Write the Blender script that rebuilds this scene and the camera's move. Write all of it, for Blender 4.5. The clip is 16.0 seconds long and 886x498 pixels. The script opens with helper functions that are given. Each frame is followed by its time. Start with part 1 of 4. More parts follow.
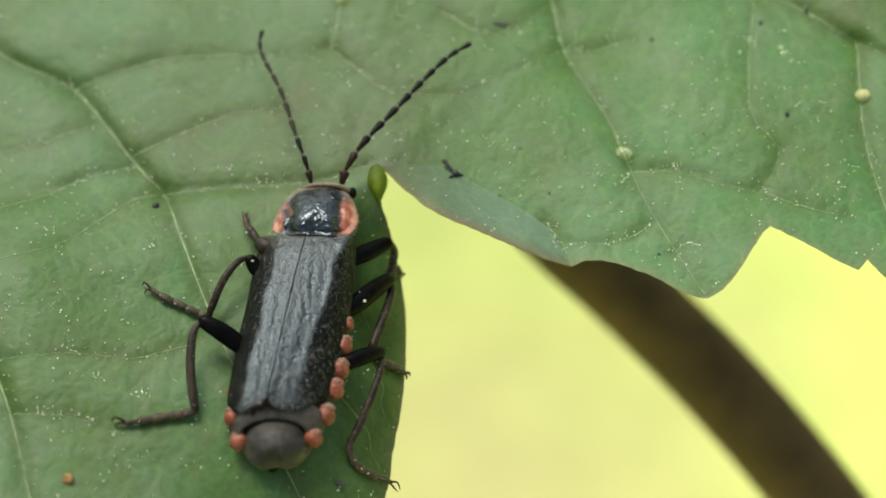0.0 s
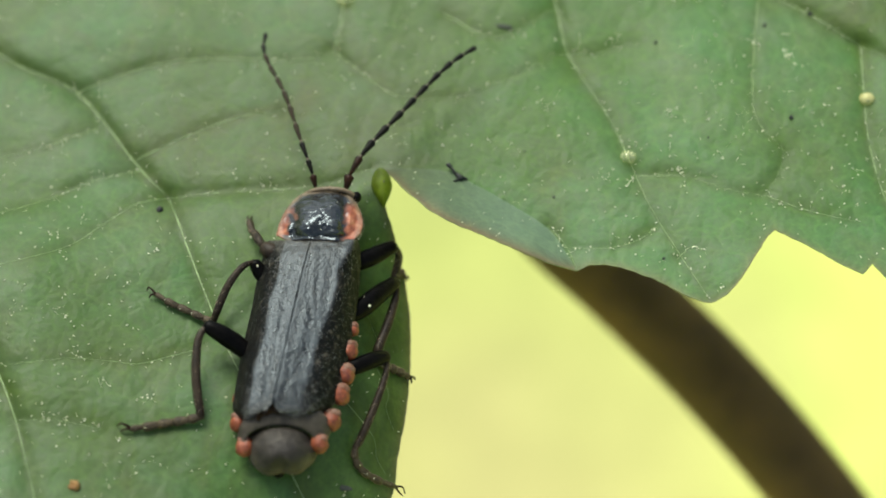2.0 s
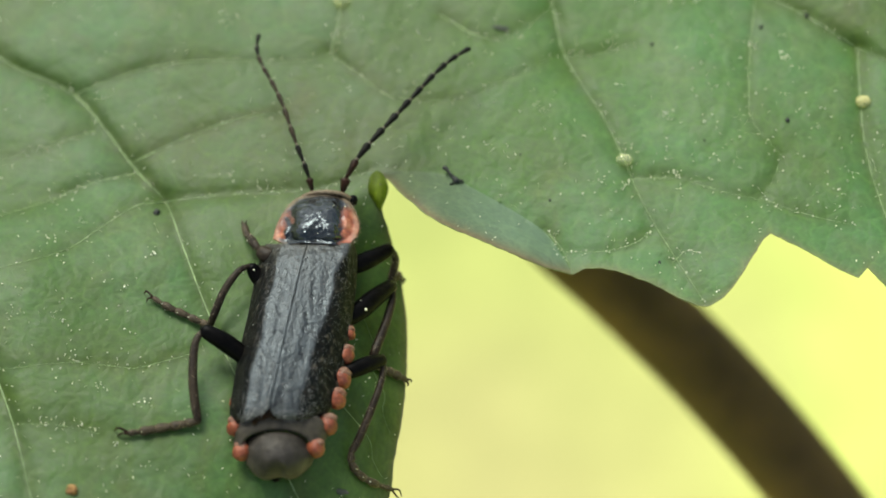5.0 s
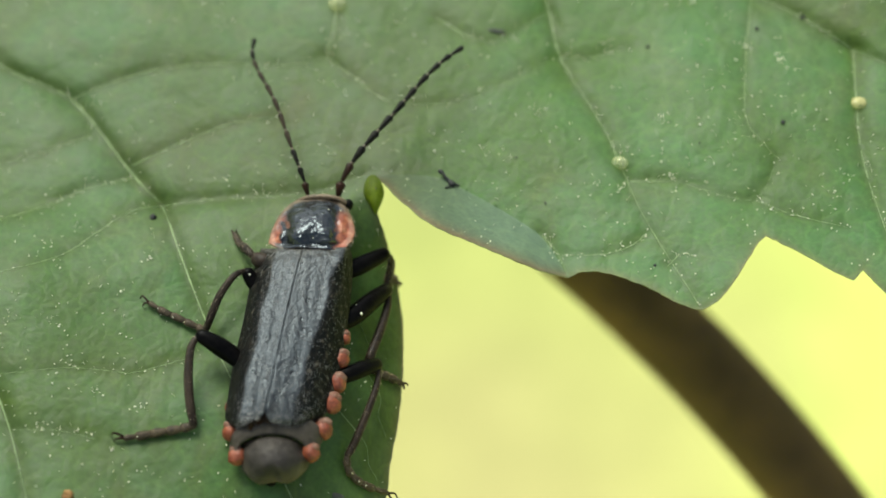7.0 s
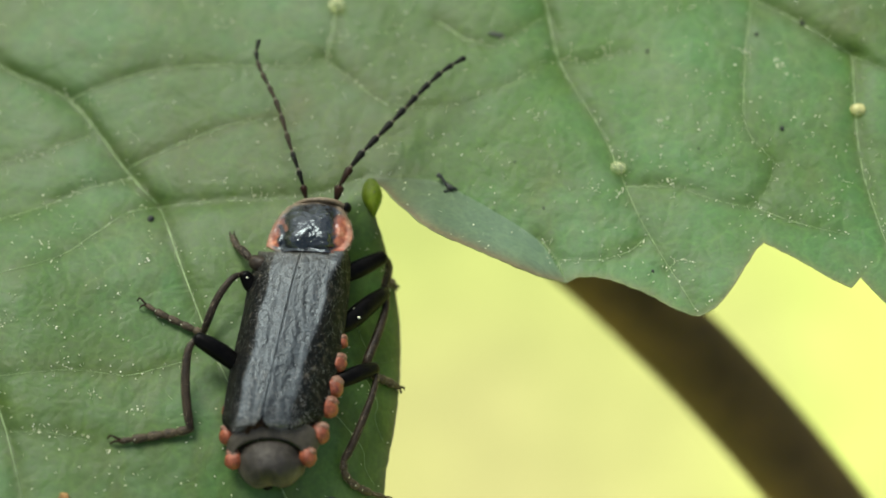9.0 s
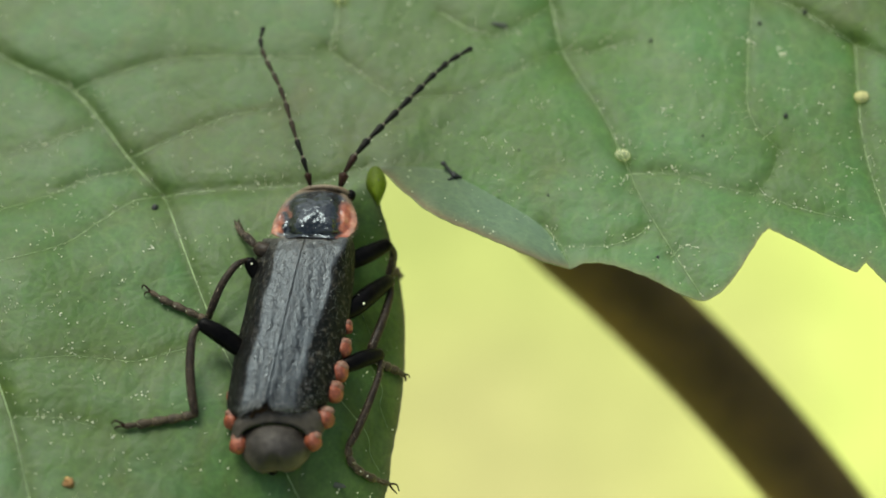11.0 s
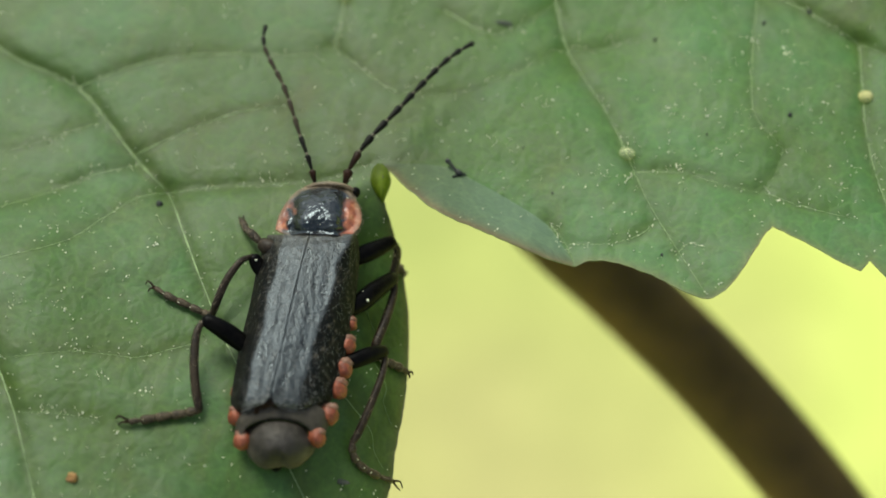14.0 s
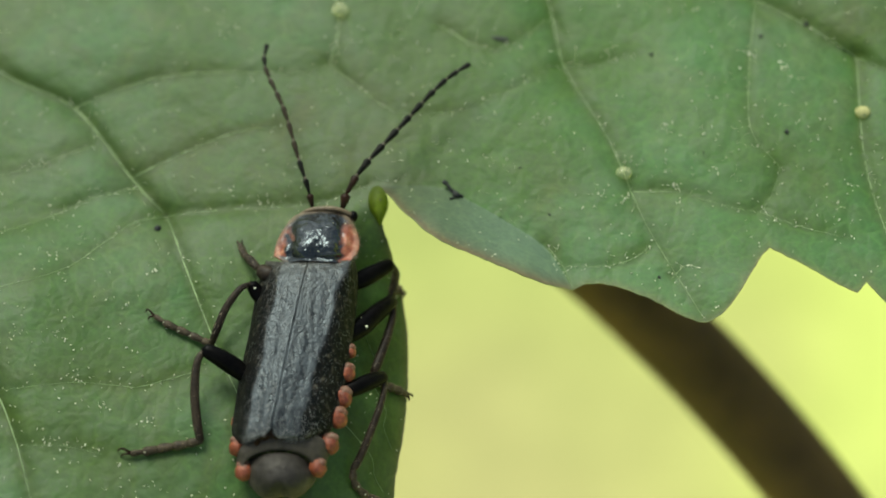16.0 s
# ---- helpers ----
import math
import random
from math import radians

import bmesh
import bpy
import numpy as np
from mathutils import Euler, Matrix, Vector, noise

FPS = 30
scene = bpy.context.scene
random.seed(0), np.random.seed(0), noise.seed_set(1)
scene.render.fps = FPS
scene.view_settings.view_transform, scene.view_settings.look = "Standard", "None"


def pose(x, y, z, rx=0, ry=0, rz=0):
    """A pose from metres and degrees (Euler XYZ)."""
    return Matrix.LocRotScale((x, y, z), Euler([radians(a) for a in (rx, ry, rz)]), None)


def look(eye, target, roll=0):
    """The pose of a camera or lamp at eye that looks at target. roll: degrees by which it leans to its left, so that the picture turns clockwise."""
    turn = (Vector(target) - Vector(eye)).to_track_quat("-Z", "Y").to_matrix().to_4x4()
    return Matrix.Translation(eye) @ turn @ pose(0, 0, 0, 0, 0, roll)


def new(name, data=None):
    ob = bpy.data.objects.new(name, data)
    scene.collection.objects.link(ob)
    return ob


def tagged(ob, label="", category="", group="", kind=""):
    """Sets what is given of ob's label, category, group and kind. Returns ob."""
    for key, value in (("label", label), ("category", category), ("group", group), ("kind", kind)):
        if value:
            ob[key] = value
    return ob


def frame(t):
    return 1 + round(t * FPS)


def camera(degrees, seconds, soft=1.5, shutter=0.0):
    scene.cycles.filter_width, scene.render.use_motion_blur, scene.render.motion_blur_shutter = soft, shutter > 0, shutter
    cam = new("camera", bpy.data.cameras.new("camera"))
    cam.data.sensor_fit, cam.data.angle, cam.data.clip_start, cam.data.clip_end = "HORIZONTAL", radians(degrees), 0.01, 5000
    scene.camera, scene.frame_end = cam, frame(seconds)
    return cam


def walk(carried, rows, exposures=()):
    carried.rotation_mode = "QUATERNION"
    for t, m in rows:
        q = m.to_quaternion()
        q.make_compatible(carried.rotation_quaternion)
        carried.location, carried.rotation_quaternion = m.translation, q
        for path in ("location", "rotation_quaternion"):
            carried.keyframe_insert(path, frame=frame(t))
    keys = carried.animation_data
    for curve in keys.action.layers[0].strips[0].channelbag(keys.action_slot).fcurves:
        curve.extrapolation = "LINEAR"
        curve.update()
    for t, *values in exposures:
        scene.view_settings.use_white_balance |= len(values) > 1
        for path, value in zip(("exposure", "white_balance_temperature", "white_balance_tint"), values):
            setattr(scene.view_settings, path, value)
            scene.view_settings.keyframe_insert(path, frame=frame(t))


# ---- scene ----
MM = 0.001
LENS = 24.0
SPAN = 40.0                                   # millimetres across the picture in the plane of focus
DIST = SPAN / 2 / math.tan(radians(LENS / 2))  # the eye's distance from that plane, in millimetres
SITE = pose(0, 0, 0.45, 35, 0, 0)             # the leaf's own space: x right, y up the leaf, z towards the eye

cam = camera(LENS, 16.0, soft=1.85)
EYE = SITE @ pose(0, 0, DIST * MM)
walk(cam, [(0.0, EYE), (16.0, EYE)], [(0.0, 0.61, 6500, 3), (9.2, 0.59, 6500, 3), (11.3, 0.43, 6500, 2), (14.0, 0.40, 6500, 1), (15.0, 0.37, 6500, 0), (16.0, 0.33, 6500, -3)])
cam.data.dof.use_dof = True
cam.data.dof.focus_distance = (DIST - 2.6) * MM
cam.data.dof.aperture_fstop = 27.0

# ---- light ----
world = bpy.data.worlds.new("sky")
scene.world = world
world.use_nodes = True
wn, wl = world.node_tree.nodes, world.node_tree.links
sky = wn.new("ShaderNodeTexSky")
sky.sky_type = "NISHITA"
sky.sun_disc = False
sky.sun_elevation, sky.sun_rotation = radians(57), radians(-30)
sky.air_density, sky.dust_density = 1.0, 3.0
wn["Background"].inputs["Strength"].default_value = 0.112
haze = wn.new("ShaderNodeHueSaturation")          # thin cloud: the sky's blue is half washed out
haze.inputs["Saturation"].default_value = 0.62
wl.new(sky.outputs["Color"], haze.inputs["Color"])
wl.new(haze.outputs["Color"], wn["Background"].inputs["Color"])

sun_data = bpy.data.lights.new("sun", "SUN")
sun_data.energy, sun_data.angle, sun_data.color = 2.2, radians(28), (1.0, 0.97, 0.90)
sun = new("sun", sun_data)
sun.matrix_world = look((-0.42, 0.72, 1.75), (0, 0, 0.45))


# ---- materials ----
def material(name):
    m = bpy.data.materials.new(name)
    m.use_nodes = True
    return m, m.node_tree.nodes, m.node_tree.links, m.node_tree.nodes["Principled BSDF"]


def mapped(nodes, links, kind, scale, **settings):
    """A texture in the thing's own space; scale counts per metre."""
    co = nodes.new("ShaderNodeTexCoord")
    tex = nodes.new(kind)
    links.new(co.outputs["Object"], tex.inputs["Vector"])
    tex.inputs["Scale"].default_value = scale
    for key, value in settings.items():
        if key in tex.inputs:
            tex.inputs[key].default_value = value
    return tex


def ramp(nodes, links, source, stops):
    r = nodes.new("ShaderNodeValToRGB")
    while len(r.color_ramp.elements) < len(stops):
        r.color_ramp.elements.new(0.5)
    for e, (at, colour) in zip(r.color_ramp.elements, stops):
        e.position, e.color = at, (*colour, 1)
    links.new(source, r.inputs["Fac"])
    return r


def blend(nodes, links, fac, a, b, kind="MIX"):
    n = nodes.new("ShaderNodeMix")
    n.data_type, n.blend_type = "RGBA", kind
    for value, slot in ((fac, 0), (a, 6), (b, 7)):
        if isinstance(value, (int, float)):
            n.inputs[slot].default_value = value
        elif isinstance(value, tuple):
            n.inputs[slot].default_value = (*value, 1)
        else:
            links.new(value, n.inputs[slot])
    return n.outputs[2]


def relief(nodes, links, bsdf, layers):
    """Stacked bumps: (height, depth in metres, strength)."""
    last = None
    for height, depth, strength in layers:
        b = nodes.new("ShaderNodeBump")
        b.inputs["Strength"].default_value, b.inputs["Distance"].default_value = strength, depth
        links.new(height, b.inputs["Height"])
        if last:
            links.new(last, b.inputs["Normal"])
        last = b.outputs["Normal"]
    links.new(last, bsdf.inputs["Normal"])
    return last


def surface(name, low, high, scale, rough=0.5, bump=0.00002, spec=0.5, fine=4.0, coat=0.0):
    """A plain worn surface: two scales of colour, one of gloss, a fine relief."""
    m, n, l, b = material(name)
    coarse = mapped(n, l, "ShaderNodeTexNoise", scale, Detail=4.0, Roughness=0.6)
    small = mapped(n, l, "ShaderNodeTexNoise", scale * fine, Detail=3.0)
    c = ramp(n, l, coarse.outputs["Fac"], ((0.3, low), (0.7, high)))
    c2 = ramp(n, l, small.outputs["Fac"], ((0.3, (0.75, 0.75, 0.75)), (0.7, (1.2, 1.2, 1.2))))
    l.new(blend(n, l, 1.0, c.outputs["Color"], c2.outputs["Color"], "MULTIPLY"), b.inputs["Base Color"])
    r = ramp(n, l, small.outputs["Fac"], ((0.2, (rough * 0.8,) * 3), (0.8, (min(1, rough * 1.2),) * 3)))
    l.new(r.outputs["Color"], b.inputs["Roughness"])
    b.inputs["Specular IOR Level"].default_value = spec
    b.inputs["Coat Weight"].default_value = coat
    relief(n, l, b, ((small.outputs["Fac"], bump, 1.0),))
    return m


def make_blade(name, deep, mid, dusty, groove_tone, through_weight=0.07):
    """Leaf skin: green with dull brownish patches, a net of tiny veins, painted sheen and shade, a wax gloss, and some
    light let through.
    """
    m, n, l, b = material(name)
    patch = mapped(n, l, "ShaderNodeTexNoise", 160, Detail=3.0, Roughness=0.55)
    dull = mapped(n, l, "ShaderNodeTexNoise", 330, Detail=4.0, Roughness=0.6, Distortion=0.6)
    grain = mapped(n, l, "ShaderNodeTexNoise", 5200, Detail=3.0)
    wander = mapped(n, l, "ShaderNodeTexNoise", 900, Detail=2.0)
    bent = n.new("ShaderNodeVectorMath")                # bends the net of veins
    bent.operation = "MULTIPLY_ADD"
    l.new(wander.outputs["Color"], bent.inputs[0])
    bent.inputs[1].default_value = (0.0011, 0.0011, 0.0)
    place = n.new("ShaderNodeTexCoord")
    l.new(place.outputs["Object"], bent.inputs[2])
    cells = mapped(n, l, "ShaderNodeTexVoronoi", 430, Randomness=1.0)
    cells.feature = "DISTANCE_TO_EDGE"
    mesh_net = mapped(n, l, "ShaderNodeTexVoronoi", 1350, Randomness=1.0)
    mesh_net.feature = "DISTANCE_TO_EDGE"
    for web in (cells, mesh_net):
        l.new(bent.outputs["Vector"], web.inputs["Vector"])
    pores = mapped(n, l, "ShaderNodeTexVoronoi", 3600, Randomness=1.0)
    base = ramp(n, l, patch.outputs["Fac"], ((0.36, deep), (0.62, mid)))
    d = ramp(n, l, dull.outputs["Fac"], ((0.46, (0, 0, 0)), (0.72, (1, 1, 1))))
    c = blend(n, l, d.outputs["Color"], base.outputs["Color"], dusty)
    # olive beside the veins, with the shade of their upper slopes put in
    att = n.new("ShaderNodeAttribute")
    att.attribute_name = "rib"
    c = blend(n, l, att.outputs["Fac"], c, groove_tone)
    burnt = n.new("ShaderNodeAttribute")
    burnt.attribute_name = "sear"
    c = blend(n, l, burnt.outputs["Fac"], c, (0.17, 0.105, 0.055))
    # darker olive patches; part of their dark is shade put into the colour
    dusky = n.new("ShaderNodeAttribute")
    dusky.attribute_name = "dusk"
    olive_mix = n.new("ShaderNodeMath")
    olive_mix.operation = "MULTIPLY"
    l.new(dusky.outputs["Fac"], olive_mix.inputs[0])
    l.new(ramp(n, l, dull.outputs["Fac"], ((0.25, (0.45,) * 3), (0.7, (1.0,) * 3))).outputs["Color"], olive_mix.inputs[1])
    c = blend(n, l, olive_mix.outputs[0], c, (0.050, 0.063, 0.006))
    net = ramp(n, l, cells.outputs["Distance"], ((0.0, (1.15, 1.13, 1.08)), (0.07, (1, 1, 1))))
    c = blend(n, l, 1.0, c, net.outputs["Color"], "MULTIPLY")
    fine_net = ramp(n, l, mesh_net.outputs["Distance"], ((0.0, (1.12, 1.12, 1.06)), (0.12, (1, 1, 1))))
    c = blend(n, l, 1.0, c, fine_net.outputs["Color"], "MULTIPLY")
    g = ramp(n, l, grain.outputs["Fac"], ((0.3, (0.86, 0.86, 0.86)), (0.7, (1.12, 1.12, 1.12))))
    c = blend(n, l, 1.0, c, g.outputs["Color"], "MULTIPLY")
    where = n.new("ShaderNodeTexCoord")
    split = n.new("ShaderNodeSeparateXYZ")
    l.new(where.outputs["Object"], split.inputs[0])
    lobe = n.new("ShaderNodeMapRange")                # the far lobe's brighter, cooler light is put into its green
    l.new(split.outputs["X"], lobe.inputs["Value"])
    for slot, value in (("From Min", -0.001), ("From Max", 0.006), ("To Min", 0.0), ("To Max", 1.0)):
        lobe.inputs[slot].default_value = value
    c = blend(n, l, lobe.outputs["Result"], c, blend(n, l, 1.0, c, (1.11, 1.22, 1.20), "MULTIPLY"))
    # the sky's grey-green sheen, painted into the colour in random patches
    sheen_noise = mapped(n, l, "ShaderNodeTexNoise", 240, Detail=5.0, Roughness=0.62, Distortion=0.9)
    sheen_mask = ramp(n, l, sheen_noise.outputs["Fac"], ((0.50, (0, 0, 0)), (0.74, (0.62,) * 3)))
    c = blend(n, l, sheen_mask.outputs["Color"], c, blend(n, l, 0.5, c, (0.132, 0.190, 0.108)))
    l.new(c, b.inputs["Base Color"])
    r = ramp(n, l, grain.outputs["Fac"], ((0.2, (0.42,) * 3), (0.8, (0.62,) * 3)))
    l.new(r.outputs["Color"], b.inputs["Roughness"])
    b.inputs["Specular IOR Level"].default_value = 0.29
    pucker = mapped(n, l, "ShaderNodeTexNoise", 470, Detail=2.5, Roughness=0.5, Distortion=0.4)
    crinkle = mapped(n, l, "ShaderNodeTexNoise", 1700, Detail=2.0, Roughness=0.5, Distortion=0.8)
    nrm = relief(n, l, b, ((pucker.outputs["Fac"], 0.00050, 0.34), (crinkle.outputs["Fac"], 0.00010, 0.09), (cells.outputs["Distance"], 0.00010, 0.35), (mesh_net.outputs["Distance"], 0.00011, 0.28), (pores.outputs["Distance"], 0.00002, 0.25),
                           (grain.outputs["Fac"], 0.00003, 0.5)))
    t = n.new("ShaderNodeBsdfTranslucent")
    l.new(c, t.inputs["Color"])
    l.new(nrm, t.inputs["Normal"])
    mix = n.new("ShaderNodeMixShader")
    mix.inputs[0].default_value = through_weight
    l.new(b.outputs["BSDF"], mix.inputs[1])
    l.new(t.outputs["BSDF"], mix.inputs[2])
    l.new(mix.outputs[0], n["Material Output"].inputs["Surface"])
    return m


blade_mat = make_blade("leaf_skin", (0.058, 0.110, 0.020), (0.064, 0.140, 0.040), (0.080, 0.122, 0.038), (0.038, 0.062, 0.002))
under_mat = make_blade("leaf_underside", (0.100, 0.150, 0.088), (0.125, 0.182, 0.108), (0.125, 0.176, 0.112), (0.11, 0.16, 0.07), 0.14)
# light shining through the rolled lip is partly put into this brighter green
lip_mat = make_blade("backlit_lip_skin", (0.16, 0.23, 0.014), (0.27, 0.37, 0.028), (0.22, 0.29, 0.03), (0.3, 0.44, 0.03), 0.55)
vein_mat = surface("vein", (0.13, 0.21, 0.07), (0.31, 0.42, 0.18), 420, 0.5, 0.00002)
edge_mat = surface("leaf_margin", (0.11, 0.17, 0.05), (0.17, 0.15, 0.06), 500, 0.55, 0.00002)
stem_mat = surface("brown_stalk", (0.096, 0.060, 0.019), (0.134, 0.083, 0.028), 90, 0.75, 0.0002, 0.2)
wing_mat, n, l, b = material("dusty_black_wing_case")
co = n.new("ShaderNodeTexCoord")
lay = n.new("ShaderNodeMapping")
lay.inputs["Rotation"].default_value = (0, 0, radians(14))
lay.inputs["Scale"].default_value = (1.0, 0.13, 1.0)
l.new(co.outputs["Object"], lay.inputs["Vector"])
streak = n.new("ShaderNodeTexNoise")
streak.inputs["Scale"].default_value, streak.inputs["Detail"].default_value = 3400, 4.0
l.new(lay.outputs["Vector"], streak.inputs["Vector"])
speck = mapped(n, l, "ShaderNodeTexNoise", 8200, Detail=2.0)
# grey wear and dust specks, with the sky's blue sheen put into their colour
worn = ramp(n, l, streak.outputs["Fac"], ((0.36, (0.003, 0.003, 0.003)), (0.66, (0.034, 0.039, 0.042))))
dust = ramp(n, l, speck.outputs["Fac"], ((0.56, (0, 0, 0)), (0.74, (1, 1, 1))))
top_skin = blend(n, l, dust.outputs["Color"], worn.outputs["Color"], (0.052, 0.060, 0.064))
flank = n.new("ShaderNodeAttribute")
flank.attribute_name = "flank"
mottle = mapped(n, l, "ShaderNodeTexNoise", 3400, Detail=3.0, Roughness=0.7)
coarse = ramp(n, l, mottle.outputs["Fac"], ((0.45, (0.002, 0.002, 0.0015)), (0.60, (0.012, 0.010, 0.007)), (0.72, (0.095, 0.083, 0.060))))
shoulder = n.new("ShaderNodeAttribute")             # matt grey-tan dust behind the neck shield
shoulder.attribute_name = "dust"
case_skin = blend(n, l, flank.outputs["Fac"], top_skin, coarse.outputs["Color"])
powder = blend(n, l, 1.0, shoulder.outputs["Fac"], ramp(n, l, mottle.outputs["Fac"], ((0.36, (0.25,) * 3), (0.62, (1.0,) * 3))).outputs["Color"], "MULTIPLY")
l.new(blend(n, l, powder, case_skin, (0.092, 0.088, 0.070)), b.inputs["Base Color"])
gloss = ramp(n, l, streak.outputs["Fac"], ((0.3, (0.27,) * 3), (0.75, (0.48,) * 3)))
l.new(blend(n, l, flank.outputs["Fac"], gloss.outputs["Color"], (0.58, 0.58, 0.58)), b.inputs["Roughness"])
l.new(ramp(n, l, flank.outputs["Fac"], ((0.0, (0.50,) * 3), (1.0, (0.12,) * 3))).outputs["Color"], b.inputs["Specular IOR Level"])
b.inputs["Specular Tint"].default_value = (0.80, 0.93, 1.0, 1)
relief(n, l, b, ((mottle.outputs["Fac"], 0.00009, 0.5), (streak.outputs["Fac"], 0.00010, 0.75), (speck.outputs["Fac"], 0.00005, 0.55)))
cap_mat = surface("pale_skin", (0.17, 0.05, 0.026), (0.25, 0.17, 0.12), 4200, 0.5, 0.00004, 0.3)
tan_hair_mat = surface("tan_hair", (0.22, 0.17, 0.10), (0.40, 0.32, 0.20), 2000, 0.45, 0.000005)
black_mat = surface("black_shell", (0.0015, 0.0015, 0.0015), (0.005, 0.0045, 0.004), 1500, 0.34, 0.00002, 0.06)
feeler_mat = surface("black_feeler", (0.003, 0.003, 0.002), (0.011, 0.010, 0.007), 1600, 0.5, 0.00002, 0.12)
worn_feeler_mat = surface("brown_feeler", (0.016, 0.013, 0.008), (0.046, 0.032, 0.018), 2200, 0.5, 0.00002, 0.12)
leg_mat = surface("dark_brown_leg", (0.013, 0.009, 0.006), (0.046, 0.034, 0.021), 1600, 0.45, 0.00002, 0.16)
tars_mat = surface("brown_foot", (0.022, 0.016, 0.009), (0.095, 0.072, 0.042), 2600, 0.5, 0.00002, 0.2)
scape_mat = surface("reddish_brown_shell", (0.008, 0.005, 0.003), (0.032, 0.013, 0.006), 2000, 0.4, 0.00001, 0.15)
horn_mat = surface("pale_horn", (0.08, 0.055, 0.025), (0.22, 0.16, 0.09), 3500, 0.45, 0.00001)
ring_mat = surface("pale_joint", (0.06, 0.048, 0.028), (0.13, 0.105, 0.06), 3000, 0.5, 0.000005)
orange_mat = surface("orange_skin", (0.13, 0.026, 0.010), (0.32, 0.085, 0.032), 2400, 0.5, 0.00003)
belly_mat, n, l, b = material("grey_brown_skin")
tex = mapped(n, l, "ShaderNodeTexNoise", 900, Detail=4.0, Roughness=0.6)
fine = mapped(n, l, "ShaderNodeTexNoise", 4200, Detail=3.0)
c = ramp(n, l, tex.outputs["Fac"], ((0.32, (0.013, 0.011, 0.009)), (0.68, (0.042, 0.036, 0.027))))
thin_skin = n.new("ShaderNodeAttribute")            # the skin's thin, paler border
thin_skin.attribute_name = "pale"
c = blend(n, l, thin_skin.outputs["Fac"], c.outputs["Color"], (0.115, 0.095, 0.068))
g = ramp(n, l, fine.outputs["Fac"], ((0.3, (0.8, 0.8, 0.8)), (0.7, (1.2, 1.2, 1.2))))
l.new(blend(n, l, 1.0, c, g.outputs["Color"], "MULTIPLY"), b.inputs["Base Color"])
b.inputs["Roughness"].default_value, b.inputs["Specular IOR Level"].default_value = 0.55, 0.28
relief(n, l, b, ((tex.outputs["Fac"], 0.00025, 0.6), (fine.outputs["Fac"], 0.00005, 0.8)))
hair_mat = surface("pale_hair", (0.10, 0.105, 0.10), (0.20, 0.205, 0.19), 2000, 0.4, 0.000005)
pollen_mat = surface("pollen", (0.80, 0.80, 0.50), (0.92, 0.92, 0.70), 3000, 0.5, 0.00001)
crumb_mat = surface("orange_crumb", (0.17, 0.07, 0.02), (0.42, 0.24, 0.07), 4000, 0.6, 0.00003)
smudge_mat = surface("grey_green_smudge", (0.020, 0.028, 0.016), (0.060, 0.070, 0.045), 3000, 0.7, 0.00003)
soot_mat = surface("black_crumb", (0.006, 0.008, 0.006), (0.02, 0.022, 0.018), 3000, 0.6, 0.00003)

def make_drop(name, tint, body):
    """Thick, half-clear honeydew with a wet shine."""
    m, n, l, b = material(name)
    b.inputs["Base Color"].default_value = (*tint, 1)
    b.inputs["Roughness"].default_value = 0.06
    b.inputs["IOR"].default_value = 1.38
    b.inputs["Specular IOR Level"].default_value = 0.7
    tex = mapped(n, l, "ShaderNodeTexNoise", 2600, Detail=2.0)
    relief(n, l, b, ((tex.outputs["Fac"], 0.00003, 0.5),))
    see = n.new("ShaderNodeBsdfTransparent")
    see.inputs["Color"].default_value = (1.0, 1.0, 0.86, 1)
    thick = ramp(n, l, tex.outputs["Fac"], ((0.3, (body * 0.6,) * 3), (0.7, (min(1, body * 1.3),) * 3)))
    mix = n.new("ShaderNodeMixShader")
    l.new(thick.outputs["Color"], mix.inputs[0])
    l.new(see.outputs[0], mix.inputs[1])
    l.new(b.outputs[0], mix.inputs[2])
    l.new(mix.outputs[0], n["Material Output"].inputs["Surface"])
    return m


drop_mat = make_drop("honeydew", (0.90, 0.93, 0.55), 0.26)
egg_mat = make_drop("thick_honeydew", (0.90, 0.82, 0.36), 0.46)

# the neck shield: black in the middle, orange at its sides
shield_mat, n, l, b = material("neck_shield")
att = n.new("ShaderNodeAttribute")
att.attribute_name = "tone"
tex = mapped(n, l, "ShaderNodeTexNoise", 3200, Detail=4.0)
dark = ramp(n, l, tex.outputs["Fac"], ((0.35, (0.003, 0.003, 0.003)), (0.75, (0.026, 0.026, 0.024))))
warm = ramp(n, l, tex.outputs["Fac"], ((0.3, (0.22, 0.048, 0.015)), (0.5, (0.35, 0.096, 0.036)), (0.72, (0.50, 0.22, 0.11))))
skin = blend(n, l, att.outputs["Fac"], dark.outputs["Color"], warm.outputs["Color"])
clear = n.new("ShaderNodeAttribute")
clear.attribute_name = "pale"
l.new(blend(n, l, clear.outputs["Fac"], skin, (0.27, 0.195, 0.115)), b.inputs["Base Color"])
matt = ramp(n, l, att.outputs["Fac"], ((0.0, (0.24,) * 3), (1.0, (0.50,) * 3)))
l.new(blend(n, l, clear.outputs["Fac"], matt.outputs["Color"], (0.6, 0.6, 0.6)), b.inputs["Roughness"])
b.inputs["Specular IOR Level"].default_value = 0.85
b.inputs["Specular Tint"].default_value = (0.80, 0.93, 1.0, 1)
pits = mapped(n, l, "ShaderNodeTexVoronoi", 4200, Randomness=1.0)
dents = mapped(n, l, "ShaderNodeTexNoise", 1500, Detail=2.5, Roughness=0.55, Distortion=0.6)
relief(n, l, b, ((dents.outputs["Fac"], 0.00030, 0.55), (pits.outputs["Distance"], 0.00006, 0.4), (tex.outputs["Fac"], 0.00005, 0.6)))

